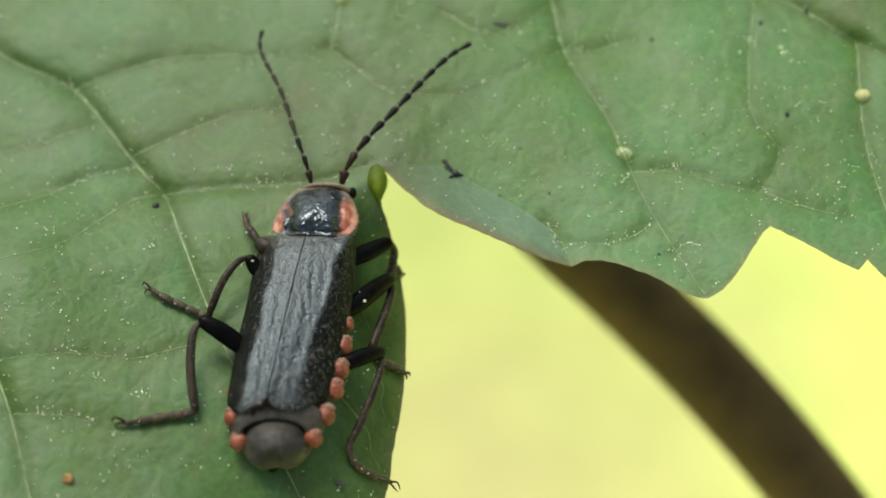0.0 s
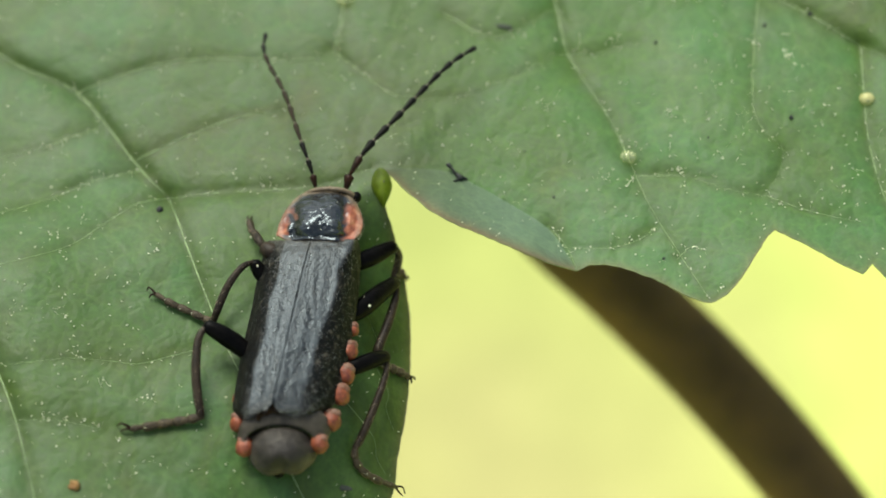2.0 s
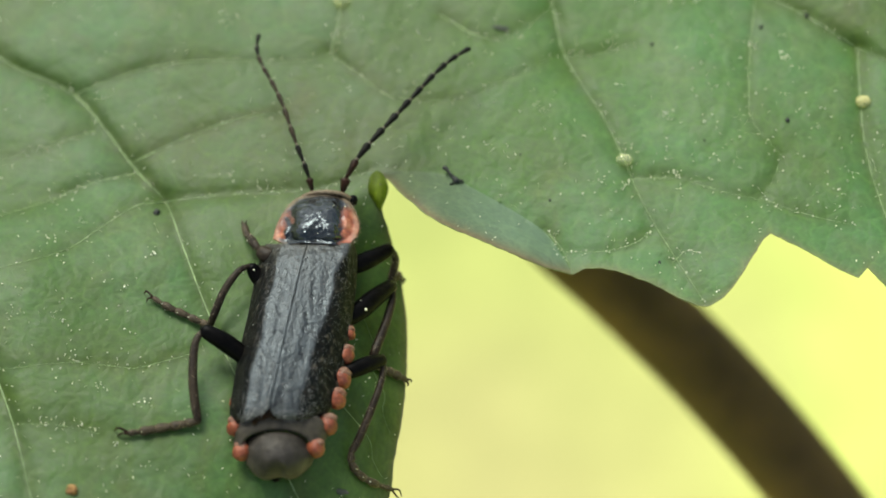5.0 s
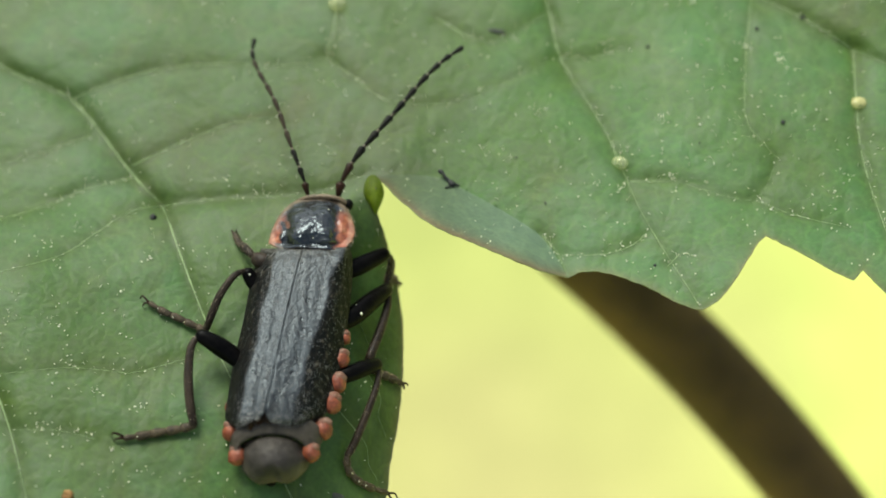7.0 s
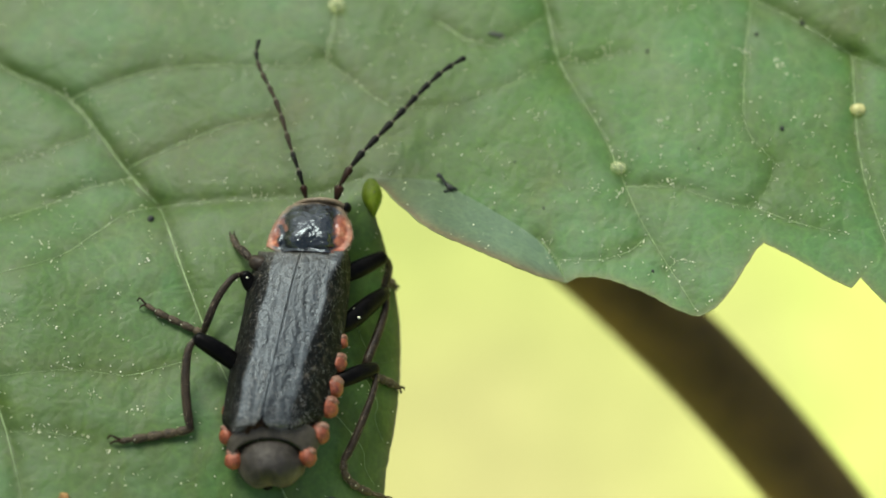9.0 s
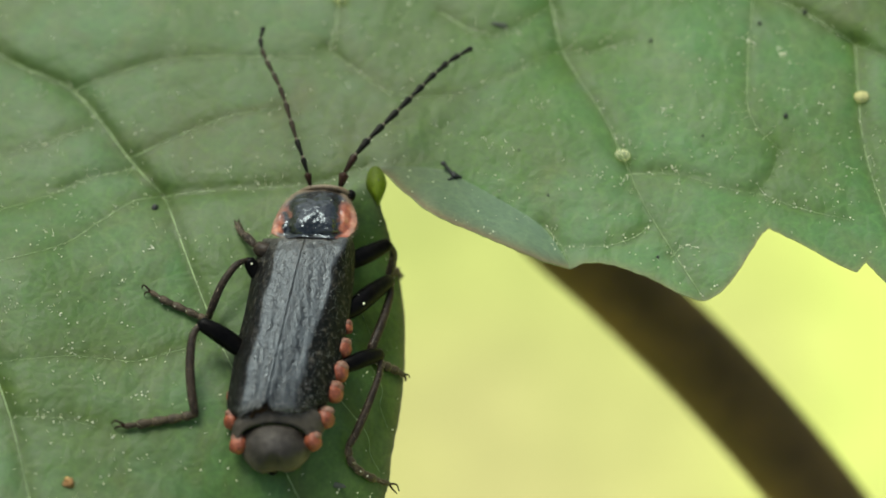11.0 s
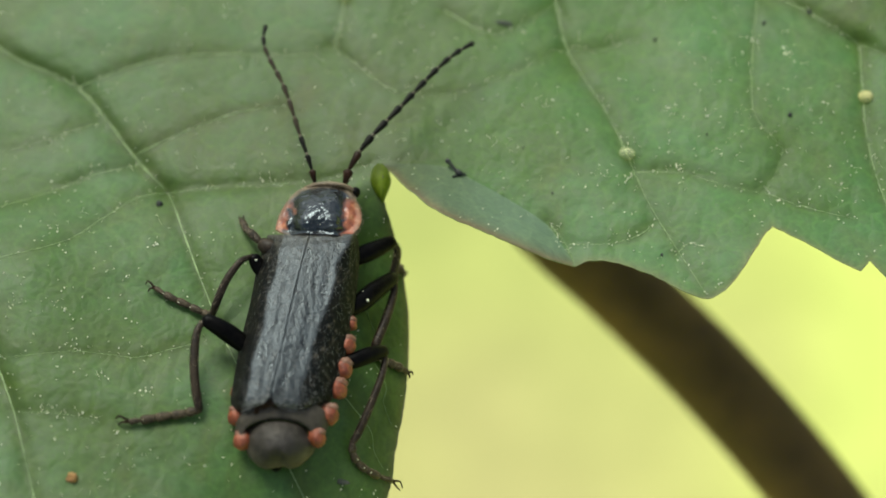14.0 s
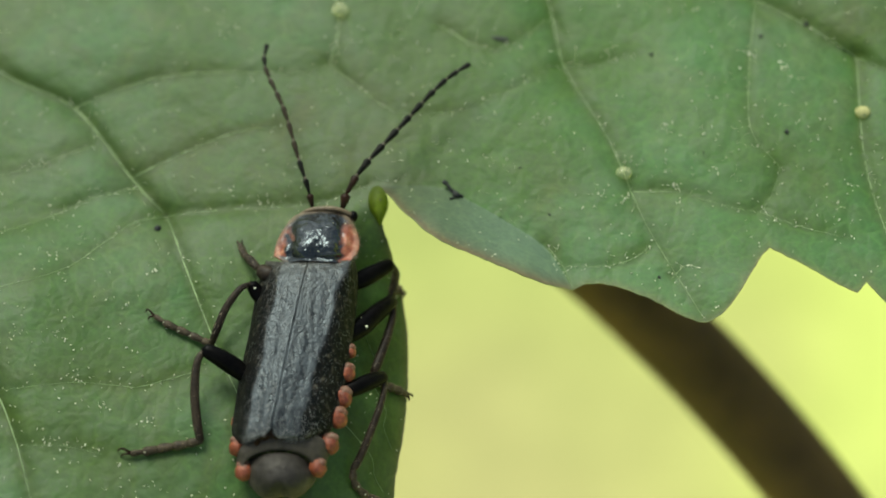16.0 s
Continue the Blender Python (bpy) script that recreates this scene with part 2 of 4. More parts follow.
# far meadow: pale straw and yellow-green in soft patches
ground_mat, n, l, b = material("meadow")
big = mapped(n, l, "ShaderNodeTexNoise", 9, Detail=2.0)
mid = mapped(n, l, "ShaderNodeTexNoise", 45, Detail=4.0)
c1 = ramp(n, l, big.outputs["Fac"], ((0.30, (0.61, 0.67, 0.150)), (0.70, (0.67, 0.77, 0.160)))).outputs["Color"]
co = n.new("ShaderNodeTexCoord")
warp = blend(n, l, 0.06, co.outputs["Object"], big.outputs["Color"], "LINEAR_LIGHT")
for place, reach, colour, most in (((0.02, 0.235, 0.03), 0.16, (0.50, 0.43, 0.185), 0.95), ((-0.01, 0.365, 0.03), 0.19, (0.41, 0.45, 0.125), 0.95),
                                   ((-0.6, 0.1, 0.0), 0.40, (0.56, 0.50, 0.2), 0.9), ((0.7, 0.9, 0.0), 0.5, (0.45, 0.5, 0.13), 0.9), ((0.5, -0.6, 0.0), 0.45, (0.56, 0.5, 0.2), 0.9)):
    far = n.new("ShaderNodeVectorMath")
    far.operation = "DISTANCE"
    l.new(warp, far.inputs[0])
    far.inputs[1].default_value = place
    span = n.new("ShaderNodeMapRange")
    span.interpolation_type = "SMOOTHSTEP"
    l.new(far.outputs["Value"], span.inputs["Value"])
    for slot, value in (("From Min", 0.0), ("From Max", reach), ("To Min", most), ("To Max", 0.0)):
        span.inputs[slot].default_value = value
    c1 = blend(n, l, span.outputs["Result"], c1, colour)
c2 = ramp(n, l, mid.outputs["Fac"], ((0.25, (0.82, 0.82, 0.82)), (0.75, (1.1, 1.1, 1.1))))
l.new(blend(n, l, 1.0, c1, c2.outputs["Color"], "MULTIPLY"), b.inputs["Base Color"])
b.inputs["Roughness"].default_value = 0.9
relief(n, l, b, ((mid.outputs["Fac"], 0.01, 0.4),))


# ---- shapes ----
def spline(points, count):
    """Catmull-Rom through the points, evenly in parameter."""
    p = np.array(points, float)
    p = np.vstack([2 * p[0] - p[1], p, 2 * p[-1] - p[-2]])
    out = []
    for u in np.linspace(0, len(points) - 1, count):
        i = min(int(u), len(points) - 2)
        f = u - i
        a, b_, c_, d_ = p[i:i + 4]
        out.append(0.5 * (2 * b_ + (c_ - a) * f + (2 * a - 5 * b_ + 4 * c_ - d_) * f * f + (3 * b_ - a - 3 * c_ + d_) * f ** 3))
    return np.array(out)


def near_line(x, y, line, sided=False):
    """Distance to a polyline and how far along it (0 to 1), for arrays."""
    best, along = np.full(x.shape, 1e9), np.zeros(x.shape)
    if sided:
        upper = np.zeros(x.shape)
    total = len(line) - 1
    for i in range(total):
        (ax, ay), (bx, by) = line[i], line[i + 1]
        dx, dy = bx - ax, by - ay
        f = np.clip(((x - ax) * dx + (y - ay) * dy) / (dx * dx + dy * dy + 1e-12), 0, 1)
        d = np.hypot(x - ax - f * dx, y - ay - f * dy)
        along = np.where(d < best, (i + f) / total, along)
        if sided:
            upper = np.where(d < best, (x - ax - f * dx) * 0.5 + (y - ay - f * dy) * 0.85, upper)
        best = np.minimum(best, d)
    return (best, along, upper) if sided else (best, along)


def inside(x, y, ring):
    hit = np.zeros(x.shape, bool)
    for i in range(len(ring)):
        (ax, ay), (bx, by) = ring[i - 1], ring[i]
        cross = (ay > y) != (by > y)
        hit ^= cross & (x < (bx - ax) * (y - ay) / (by - ay + 1e-12) + ax)
    return hit


def plane_z(x, y):
    return 0.0655 * x - 0.5606 * y + 1.306


def flat(points):
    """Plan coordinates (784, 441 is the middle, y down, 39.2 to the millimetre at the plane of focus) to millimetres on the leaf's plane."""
    out = []
    for px, py in points:
        x = y = 0.0
        for _ in range(12):
            k = SPAN / 1568 * (1 - plane_z(x, y) / DIST)
            x, y = (px - 784) * k, (441 - py) * k
        out.append((x, y))
    return out


# main veins (wide, deep) and side veins of the blade
MAIN = [
    [(-350, -620), (-300, -300), (-200, -60), (0, 95), (130, 160), (235, 288), (290, 348), (325, 430), (357, 515), (400, 620), (470, 760), (560, 960)],
    [(-350, -620), (300, -420), (850, -210), (1200, -80), (1400, 5), (1520, 74), (1640, 130), (1850, 260)],
    [(800, -232), (930, -130), (975, -10), (1000, 88), (1070, 200), (1106, 275), (1150, 370), (1245, 520)],
    [(1520, 74), (1524, 150), (1532, 235), (1550, 310), (1590, 420)],
    [(-320, -330), (-150, 250), (-40, 560), (10, 670), (38, 760), (65, 880), (90, 1000)],
]
SIDE = [
    [(130, 158), (215, 125), (300, 104), (400, 98), (520, 100), (585, 85)],
    [(235, 275), (330, 232), (420, 200), (500, 190)],
    [(290, 345), (350, 337), (430, 331), (560, 322), (650, 292)],
    [(285, 345), (240, 352), (215, 366), (175, 392), (110, 432), (-40, 470)],
    [(165, 222), (110, 240), (70, 256), (-60, 285)],
    [(240, 296), (205, 302), (150, 316), (100, 338), (40, 358), (-80, 390)],
    [(345, 608), (290, 622), (240, 633), (195, 628), (120, 622), (-20, 636)],
    [(38, 728), (100, 729), (140, 736), (178, 746)],
    [(585, 85), (620, 112), (690, 160), (800, 166), (880, 138), (990, 85)],
    [(1000, 88), (1060, 86), (1120, 68)],
    [(1122, 304), (1200, 305), (1250, 318), (1300, 332), (1345, 337), (1362, 318), (1378, 282), (1384, 255)],
    [(1345, 338), (1400, 358), (1450, 372), (1510, 385)],
    [(1152, 396), (1125, 416), (1075, 431), (1000, 432)],
    [(1345, -60), (1330, 60), (1325, 140), (1332, 205), (1382, 262)],
    [(780, 20), (870, 60), (975, 10)],
    [(585, 85), (600, 0), (560, -140)],
    [(970, 400), (995, 430), (1012, 468)],
    [(1190, 452), (1215, 430), (1235, 435)],
    [(600, 500), (637, 550), (653, 588), (672, 625)],
    [(590, 690), (645, 768), (653, 812), (668, 845)],
    [(640, 620), (674, 688), (671, 722), (684, 765)],
]
DEPTH = {2: 2.4, 4: 0.6, 5: 1.8, 6: 0.7, 7: 0.9, 8: 0.65, 10: 1.6, 18: 0.4, 19: 0.4, 20: 0.4}      # side veins that are sunk more or less than the rest
MAIN_MM = [flat([tuple(q) for q in spline(v, 6 * len(v))]) for v in MAIN]
SIDE_MM = [flat([tuple(q) for q in spline(v, 5 * len(v))]) for v in SIDE]
CREASE = flat([(648, 292), (720, 291), (790, 298), (830, 318), (880, 345), (960, 395), (995, 440), (1012, 470)])
FLAP = CREASE + flat([(1000, 500), (800, 420), (690, 340), (660, 310)])
FOLDED = [tuple(q) for q in spline(CREASE, 120)] + FLAP[len(CREASE):]
_waves = np.random.RandomState(4).rand(10, 4)


def smooth_lift(x, y):
    z = plane_z(x, y)
    # the lobe under the beetle falls off towards its margin and rises on the other side
    ease = np.clip((3.0 - y) / 4.0, 0, 1)
    ease = ease * ease * (3 - 2 * ease) * np.clip((-0.2 - x) / 1.2, 0, 1)
    z = z + ease * (1.3 * np.clip((-x - 8.5) / 7.0, 0, 1.4) - 3.2 * np.clip((x + 6.9) / 4.8, 0, 1.1) ** 2)
    # and curls down behind the beetle
    curl = np.clip((x + 12.0) / 5.0, 0, 1)
    z = z - 0.036 * np.clip(-4.8 - y, 0, 9) ** 2 * curl * curl * (3 - 2 * curl) * np.clip((0.5 - x) / 1.5, 0, 1)
    for fx, fy, ph, am in _waves:
        z = z + 0.09 * am * np.sin((fx - 0.5) * 1.5 * x + (fy - 0.5) * 1.5 * y + 6.28 * ph)
    d, _ = near_line(x, y, CREASE)
    return z + np.where(inside(x, y, FLAP), np.sqrt((1.25 * d) ** 2 + 0.01) - 0.1, -0.10 * np.exp(-d / 0.7))


def lift(x, y):
    """Height of the leaf's upper face over its plan, in millimetres; x and y are arrays."""
    z = smooth_lift(x, y)
    for line in MAIN_MM:
        d, f, up = near_line(x, y, line, True)
        w = np.where(up > 0, 0.50, 0.95) * (1 - 0.35 * f)
        z = z - (0.43 * (1 - (0.82 if line is MAIN_MM[2] else 0.5) * f)) * np.exp(-(d / w) ** 1.15)
    for i, line in enumerate(SIDE_MM):
        d, f, up = near_line(x, y, line, True)
        deep_one = DEPTH.get(i, 1.0)
        w = np.where(up > 0, 0.36 if deep_one < 1.3 else 0.55, 0.75 if deep_one < 1.3 else 0.30)
        z = z - (0.15 * deep_one * (1 - 0.5 * f)) * np.exp(-(d / w) ** 1.15)
    return z


def places(points, h=0.0):
    """Places on (or h millimetres over) the leaf for many plan points, as an array in millimetres."""
    p = np.array(points, float)
    x = y = np.zeros(len(p))
    for step in range(9):
        z = (lift if step == 8 and h < 0.6 else smooth_lift)(x, y) + h
        k = SPAN / 1568 * (1 - z / DIST)
        x, y = (p[:, 0] - 784) * k, (441 - p[:, 1]) * k
    return np.c_[x, y, z]


def P(px, py, h=0.0):
    """A place on (or h millimetres over) the leaf, in metres in the leaf's space."""
    return Vector(places([(px, py)], h)[0]) * MM


ORIGIN = {}
MOVERS = []


def finish(bm, name, mat, smooth=True):
    bmesh.ops.recalc_face_normals(bm, faces=bm.faces[:])
    me = bpy.data.meshes.new(name)
    bm.to_mesh(me)
    bm.free()
    for poly in me.polygons:
        poly.use_smooth = smooth
    me.materials.append(mat)
    return me


def part(name, bm, mat, parent, label="", pivot=None, smooth=True):
    """One mesh under a thing or a part, turning about pivot."""
    at = Vector(pivot) if pivot is not None else ORIGIN[parent]
    bmesh.ops.translate(bm, verts=bm.verts[:], vec=-at)
    ob = new(name, finish(bm, name, mat, smooth))
    ob.parent = parent
    ob.location = at - ORIGIN[parent]
    ORIGIN[ob] = at
    return tagged(ob, label) if label else ob


def riding(name, base, label, category, group="", kind="", bm=None, mat=None):
    """A thing that sways with the leaf: an Empty at its base, or one mesh."""
    base = Vector(base)
    if bm:
        bmesh.ops.translate(bm, verts=bm.verts[:], vec=-base)
        ob = new(name, finish(bm, name, mat))
    else:
        ob = new(name)
        ob.empty_display_size = 0.002
    ORIGIN[ob] = base
    MOVERS.append((ob, base))
    return tagged(ob, label, category, group, kind)


def tube(bm, points, radii, seg=10, squash=1.0):
    """A round limb through the points, with closed ends."""
    pts = [Vector(p) for p in points]
    rings, side = [], None
    for i, p in enumerate(pts):
        way = (pts[min(i + 1, len(pts) - 1)] - pts[max(i - 1, 0)]).normalized()
        if side is None:
            side = way.cross(Vector((0.1, 0.2, 1))).normalized()
        side = (side - way * side.dot(way)).normalized()
        up = way.cross(side)
        r = radii[i]
        rings.append([bm.verts.new(p + (side * math.cos(a) + up * math.sin(a) * squash) * r)
                      for a in (2 * math.pi * k / seg for k in range(seg))])
    for a, b_ in zip(rings, rings[1:]):
        for k in range(seg):
            bm.faces.new((a[k], a[(k + 1) % seg], b_[(k + 1) % seg], b_[k]))
    for ring, end, tip in ((rings[0], pts[0], -1), (rings[-1], pts[-1], 1)):
        way = (pts[1] - pts[0]) if tip < 0 else (pts[-1] - pts[-2])
        v = bm.verts.new(end + way.normalized() * tip * radii[0 if tip < 0 else -1] * 0.6)
        for k in range(seg):
            bm.faces.new((ring[k], ring[(k + 1) % seg], v))


def ball(bm, centre, axes, u=20, v=12):
    """An ellipsoid; axes: three half-axis vectors."""
    m = Matrix((axes[0], axes[1], axes[2])).transposed().to_4x4()
    m.translation = centre
    return bmesh.ops.create_uvsphere(bm, u_segments=u, v_segments=v, radius=1.0, matrix=m)["verts"]


def shell(bm, rows, thick, name="", values=None):
    """A curved plate from a grid of points, with a lower face and a rim."""
    top = [[bm.verts.new(p) for p in row] for row in rows]
    low = [[bm.verts.new(p - Vector((0, 0, thick))) for p in row] for row in rows]
    h, w = len(rows), len(rows[0])
    if values:
        layer = bm.verts.layers.float[name]
        for i in range(h):
            for j in range(w):
                top[i][j][layer] = low[i][j][layer] = values[i][j]
    for i in range(h - 1):
        for j in range(w - 1):
            bm.faces.new((top[i][j], top[i][j + 1], top[i + 1][j + 1], top[i + 1][j]))
            bm.faces.new((low[i][j], low[i + 1][j], low[i + 1][j + 1], low[i][j + 1]))
    rim = [(0, j) for j in range(w)] + [(i, w - 1) for i in range(1, h)] + [(h - 1, j) for j in range(w - 2, -1, -1)] + [(i, 0) for i in range(h - 2, 0, -1)]
    for (a, b_), (c_, d_) in zip(rim, rim[1:] + rim[:1]):
        bm.faces.new((top[a][b_], low[a][b_], low[c_][d_], top[c_][d_]))


# ---- ground ----
bm = bmesh.new()
bmesh.ops.create_grid(bm, x_segments=60, y_segments=60, size=30)
for v in bm.verts:
    v.co.z = 0.012 * noise.noise(v.co * 0.6)
ground = tagged(new("ground", finish(bm, "ground", ground_mat)), "pale yellow-green meadow ground, far out of focus", "ground", kind="structure")

# ---- stalk behind the leaf ----
inv = SITE.inverted()


def deep(px, py, z):
    k = SPAN / 1568 * (1 - z / DIST) * MM
    return SITE @ Vector(((px - 784) * k, (441 - py) * k, z * MM))


knots = [Vector((0.085, -0.07, -0.02)), Vector((0.082, -0.066, 0.16)), Vector((0.074, -0.058, 0.32)), deep(1790, 1430, -24), deep(1584, 1090, -24), deep(1445, 882, -24),
         deep(1276, 682, -24), deep(1110, 518, -24), deep(962, 385, -24), deep(800, 190, -26), deep(390, -180, -31), deep(-250, -560, -34), deep(-600, -1100, -36)]
line = spline([tuple(k) for k in knots], 90)
girth = [0.00270 - 0.0008 * i / 89 + 0.0001 * math.exp(-((i - 48) / 12) ** 2) for i in range(90)]
stalk = tagged(new("plant_stalk"), "thick brown stalk curving up behind the leaf, out of focus", "plant stem")
stalk.location = line[0]
stalk.empty_display_size = 0.01
ORIGIN[stalk] = Vector(line[0])
joint = 82
for name, first, last, label in (("lower_stalk", 0, joint, "plain brown lower stalk"), ("upper_stalk", joint, 89, "plain brown upper stalk")):
    bm = bmesh.new()
    tube(bm, line[first:last + 1], girth[first:last + 1], 24)
    part(name, bm, stem_mat, stalk, label)
bm = bmesh.new()
tube(bm, line[joint - 2:joint + 3], [girth[joint] * q for q in (0.99, 1.12, 1.22, 1.12, 0.99)], 24)
part("stalk_node", bm, stem_mat, stalk, "swollen joint that carries the leaf")

# ---- leaf ----
leaf = riding("leaf", P(784, 300), "broad toothed green leaf with sunken veins and pollen dust", "leaf")
NEAR = [(685, 867), (695, 795), (708, 730), (716, 650), (718, 580), (712, 520), (702, 460), (689, 410), (674, 362), (668, 330), (676, 300), (690, 310), (722, 340), (765, 372),
        (830, 402), (900, 431), (960, 457), (1012, 472), (1045, 460), (1090, 466), (1150, 486), (1205, 514), (1250, 527), (1290, 500), (1320, 458), (1345, 418),
        (1363, 399), (1420, 426), (1480, 460), (1519, 477), (1536, 459), (1570, 492)]
FAR = [(1640, 560), (1700, 530), (1800, 450), (1900, 330), (2040, 220), (1980, 20), (1900, -230), (1720, -360), (1500, -540), (1250, -590), (1000, -700), (700, -690), (400, -760),
       (150, -690), (-150, -720), (-350, -620), (-500, -450), (-620, -250), (-700, 0), (-600, 200), (-620, 450), (-480, 600), (-520, 800), (-400, 950), (-250, 1090),
       (-80, 1050), (100, 1120), (260, 1060), (440, 1080), (580, 1000), (655, 930)]
CORNERS = {(676, 300), (1012, 472), (1363, 399), (1519, 477), (1536, 459), (668, 330)}


def margin():
    """The leaf's outline in millimetres: smooth between the corners, finely uneven."""
    ring = NEAR + FAR
    pts = []
    for i in range(len(ring)):
        a, b_, c_, d_ = (np.array(ring[(i + k) % len(ring)], float) for k in (-1, 0, 1, 2))
        if tuple(map(int, b_)) in CORNERS:
            a = 2 * b_ - c_
        if tuple(map(int, c_)) in CORNERS:
            d_ = 2 * c_ - b_
        steps = max(3, int(np.hypot(*(c_ - b_)) / 7))
        for f in np.arange(steps) / steps:
            pts.append(0.5 * (2 * b_ + (c_ - a) * f + (2 * a - 5 * b_ + 4 * c_ - d_) * f * f + (3 * b_ - a - 3 * c_ + d_) * f ** 3))
    out = []
    for i, q in enumerate(pts):
        w = (pts[(i + 1) % len(pts)] - pts[i - 1])
        w = w / (np.hypot(*w) + 1e-9)
        r = 1.6 * noise.noise(Vector((q[0] * 0.05, q[1] * 0.05, 3))) + 1.0 * noise.noise(Vector((q[0] * 0.16, q[1] * 0.16, 7)))
        out.append((q[0] - w[1] * r, q[1] + w[0] * r))
    return [(q[0], q[1]) for q in places(out).tolist()]


def build_blade():
    from mathutils.geometry import delaunay_2d_cdt
    ring = margin()
    rng = np.random.RandomState(2)
    xs = [q[0] for q in ring]
    ys = [q[1] for q in ring]
    pts = []
    for step, box in ((0.20, (-21.5, 21.5, -13.5, 13.5)), (0.9, (min(xs), max(xs), min(ys), max(ys)))):
        gx, gy = np.meshgrid(np.arange(box[0], box[1], step), np.arange(box[2], box[3], step))
        gx = gx.ravel() + (rng.rand(gx.size) - 0.5) * step * 0.5
        gy = gy.ravel() + (rng.rand(gy.size) - 0.5) * step * 0.5
        keep = inside(gx, gy, ring)
        if step > 0.5:
            keep &= ~((gx > -21.6) & (gx < 21.6) & (gy > -13.6) & (gy < 13.6))
        d, _ = near_line(gx, gy, ring + ring[:1])
        keep &= d > step * 0.45
        pts += list(zip(gx[keep], gy[keep]))
    fold = spline(CREASE, 120)
    d, _ = near_line(fold[:, 0], fold[:, 1], ring + ring[:1])
    fold = [tuple(q) for q, ok, dd in zip(fold, inside(fold[:, 0], fold[:, 1], ring), d) if ok and dd > 0.06]
    loose = np.array(pts)
    d, _ = near_line(loose[:, 0], loose[:, 1], fold)
    pts = [q for q, dd in zip(pts, d) if dd > 0.09]
    verts = [Vector(q) for q in ring] + [Vector(q) for q in fold] + [Vector(q) for q in pts]
    count = len(ring)
    sides = [(i, (i + 1) % count) for i in range(count)] + [(count + i, count + i + 1) for i in range(len(fold) - 1)]
    vs, _, fs, _, _, _ = delaunay_2d_cdt(verts, sides, [], 1, 1e-6)
    x, y = np.array([v.x for v in vs]), np.array([v.y for v in vs])
    z = lift(x, y)
    top = np.c_[x, y, z]
    edges = {}
    for f in fs:
        for a, b_ in zip(f, f[1:] + f[:1]):
            edges[(a, b_)] = True
    rim = [(a, b_) for a, b_ in edges if (b_, a) not in edges]
    m = len(vs)
    d, _ = near_line(x, y, ring + ring[:1])
    low = top - np.c_[0 * x, 0 * x, 0.03 + 0.22 * np.clip(d / 0.6, 0, 1)]
    base = np.array(ORIGIN[leaf])
    co = np.vstack([top, low]) * MM - base
    faces = [tuple(f) for f in fs] + [tuple(m + i for i in reversed(f)) for f in fs] + [(b_, a, m + a, m + b_) for a, b_ in rim]
    me = bpy.data.meshes.new("blade")
    me.from_pydata(co.tolist(), [], faces)
    for poly in me.polygons:
        poly.use_smooth = poly.index < 2 * len(fs)
    hard = {frozenset(e) for e in rim} | {frozenset((a + m, b_ + m)) for a, b_ in rim}
    sharp = me.attributes.new("sharp_edge", "BOOLEAN", "EDGE")
    sharp.data.foreach_set("value", [frozenset(e.vertices) in hard for e in me.edges])
    # the wider band above each vein carries the painted shade of its slope
    near = np.zeros(m)
    for group, upper, lower, most in ((MAIN_MM, 0.85, 0.28, 0.88), (SIDE_MM, 0.60, 0.22, 0.66)):
        for line in group:
            dd, ff, up = near_line(x, y, line, True)
            near = np.maximum(near, most * (1 - 0.4 * ff) * np.exp(-(dd / np.where(up > 0, upper, lower)) ** 1.4))
    rib = me.attributes.new("rib", "FLOAT", "POINT")
    rib.data.foreach_set("value", np.r_[near, near].astype(np.float32))
    sear = me.attributes.new("sear", "FLOAT", "POINT")
    brown = np.where(inside(x, y, FOLDED), 0.88 * np.exp(-(d / 0.23) ** 1.3), 0.38 * np.exp(-(d / 0.18)))
    sear.data.foreach_set("value", np.r_[brown, brown].astype(np.float32))
    # olive patches with some shade put into their colour: middle in millimetres, reach, strength
    olive_shade = np.zeros(m)
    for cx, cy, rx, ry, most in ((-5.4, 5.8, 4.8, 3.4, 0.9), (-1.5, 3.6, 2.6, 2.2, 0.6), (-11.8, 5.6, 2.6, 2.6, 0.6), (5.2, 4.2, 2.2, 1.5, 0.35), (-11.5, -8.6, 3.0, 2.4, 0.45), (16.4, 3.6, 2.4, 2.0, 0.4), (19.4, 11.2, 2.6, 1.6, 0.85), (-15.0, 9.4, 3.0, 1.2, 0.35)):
        olive_shade = np.maximum(olive_shade, most * np.exp(-((x - cx) / rx) ** 2 - ((y - cy) / ry) ** 2))
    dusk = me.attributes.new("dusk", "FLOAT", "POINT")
    dusk.data.foreach_set("value", np.r_[olive_shade, olive_shade].astype(np.float32))
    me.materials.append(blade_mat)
    me.materials.append(under_mat)
    mids = np.array([top[list(f), :2].mean(axis=0) for f in fs])
    dd, _ = near_line(mids[:, 0], mids[:, 1], CREASE)
    turned = inside(mids[:, 0], mids[:, 1], FOLDED)
    for poly in me.polygons:
        if poly.index >= len(fs) or turned[poly.index]:
            poly.material_index = 1
    ob = new("blade", me)
    ob.parent = leaf
    ORIGIN[ob] = ORIGIN[leaf]
    return ring


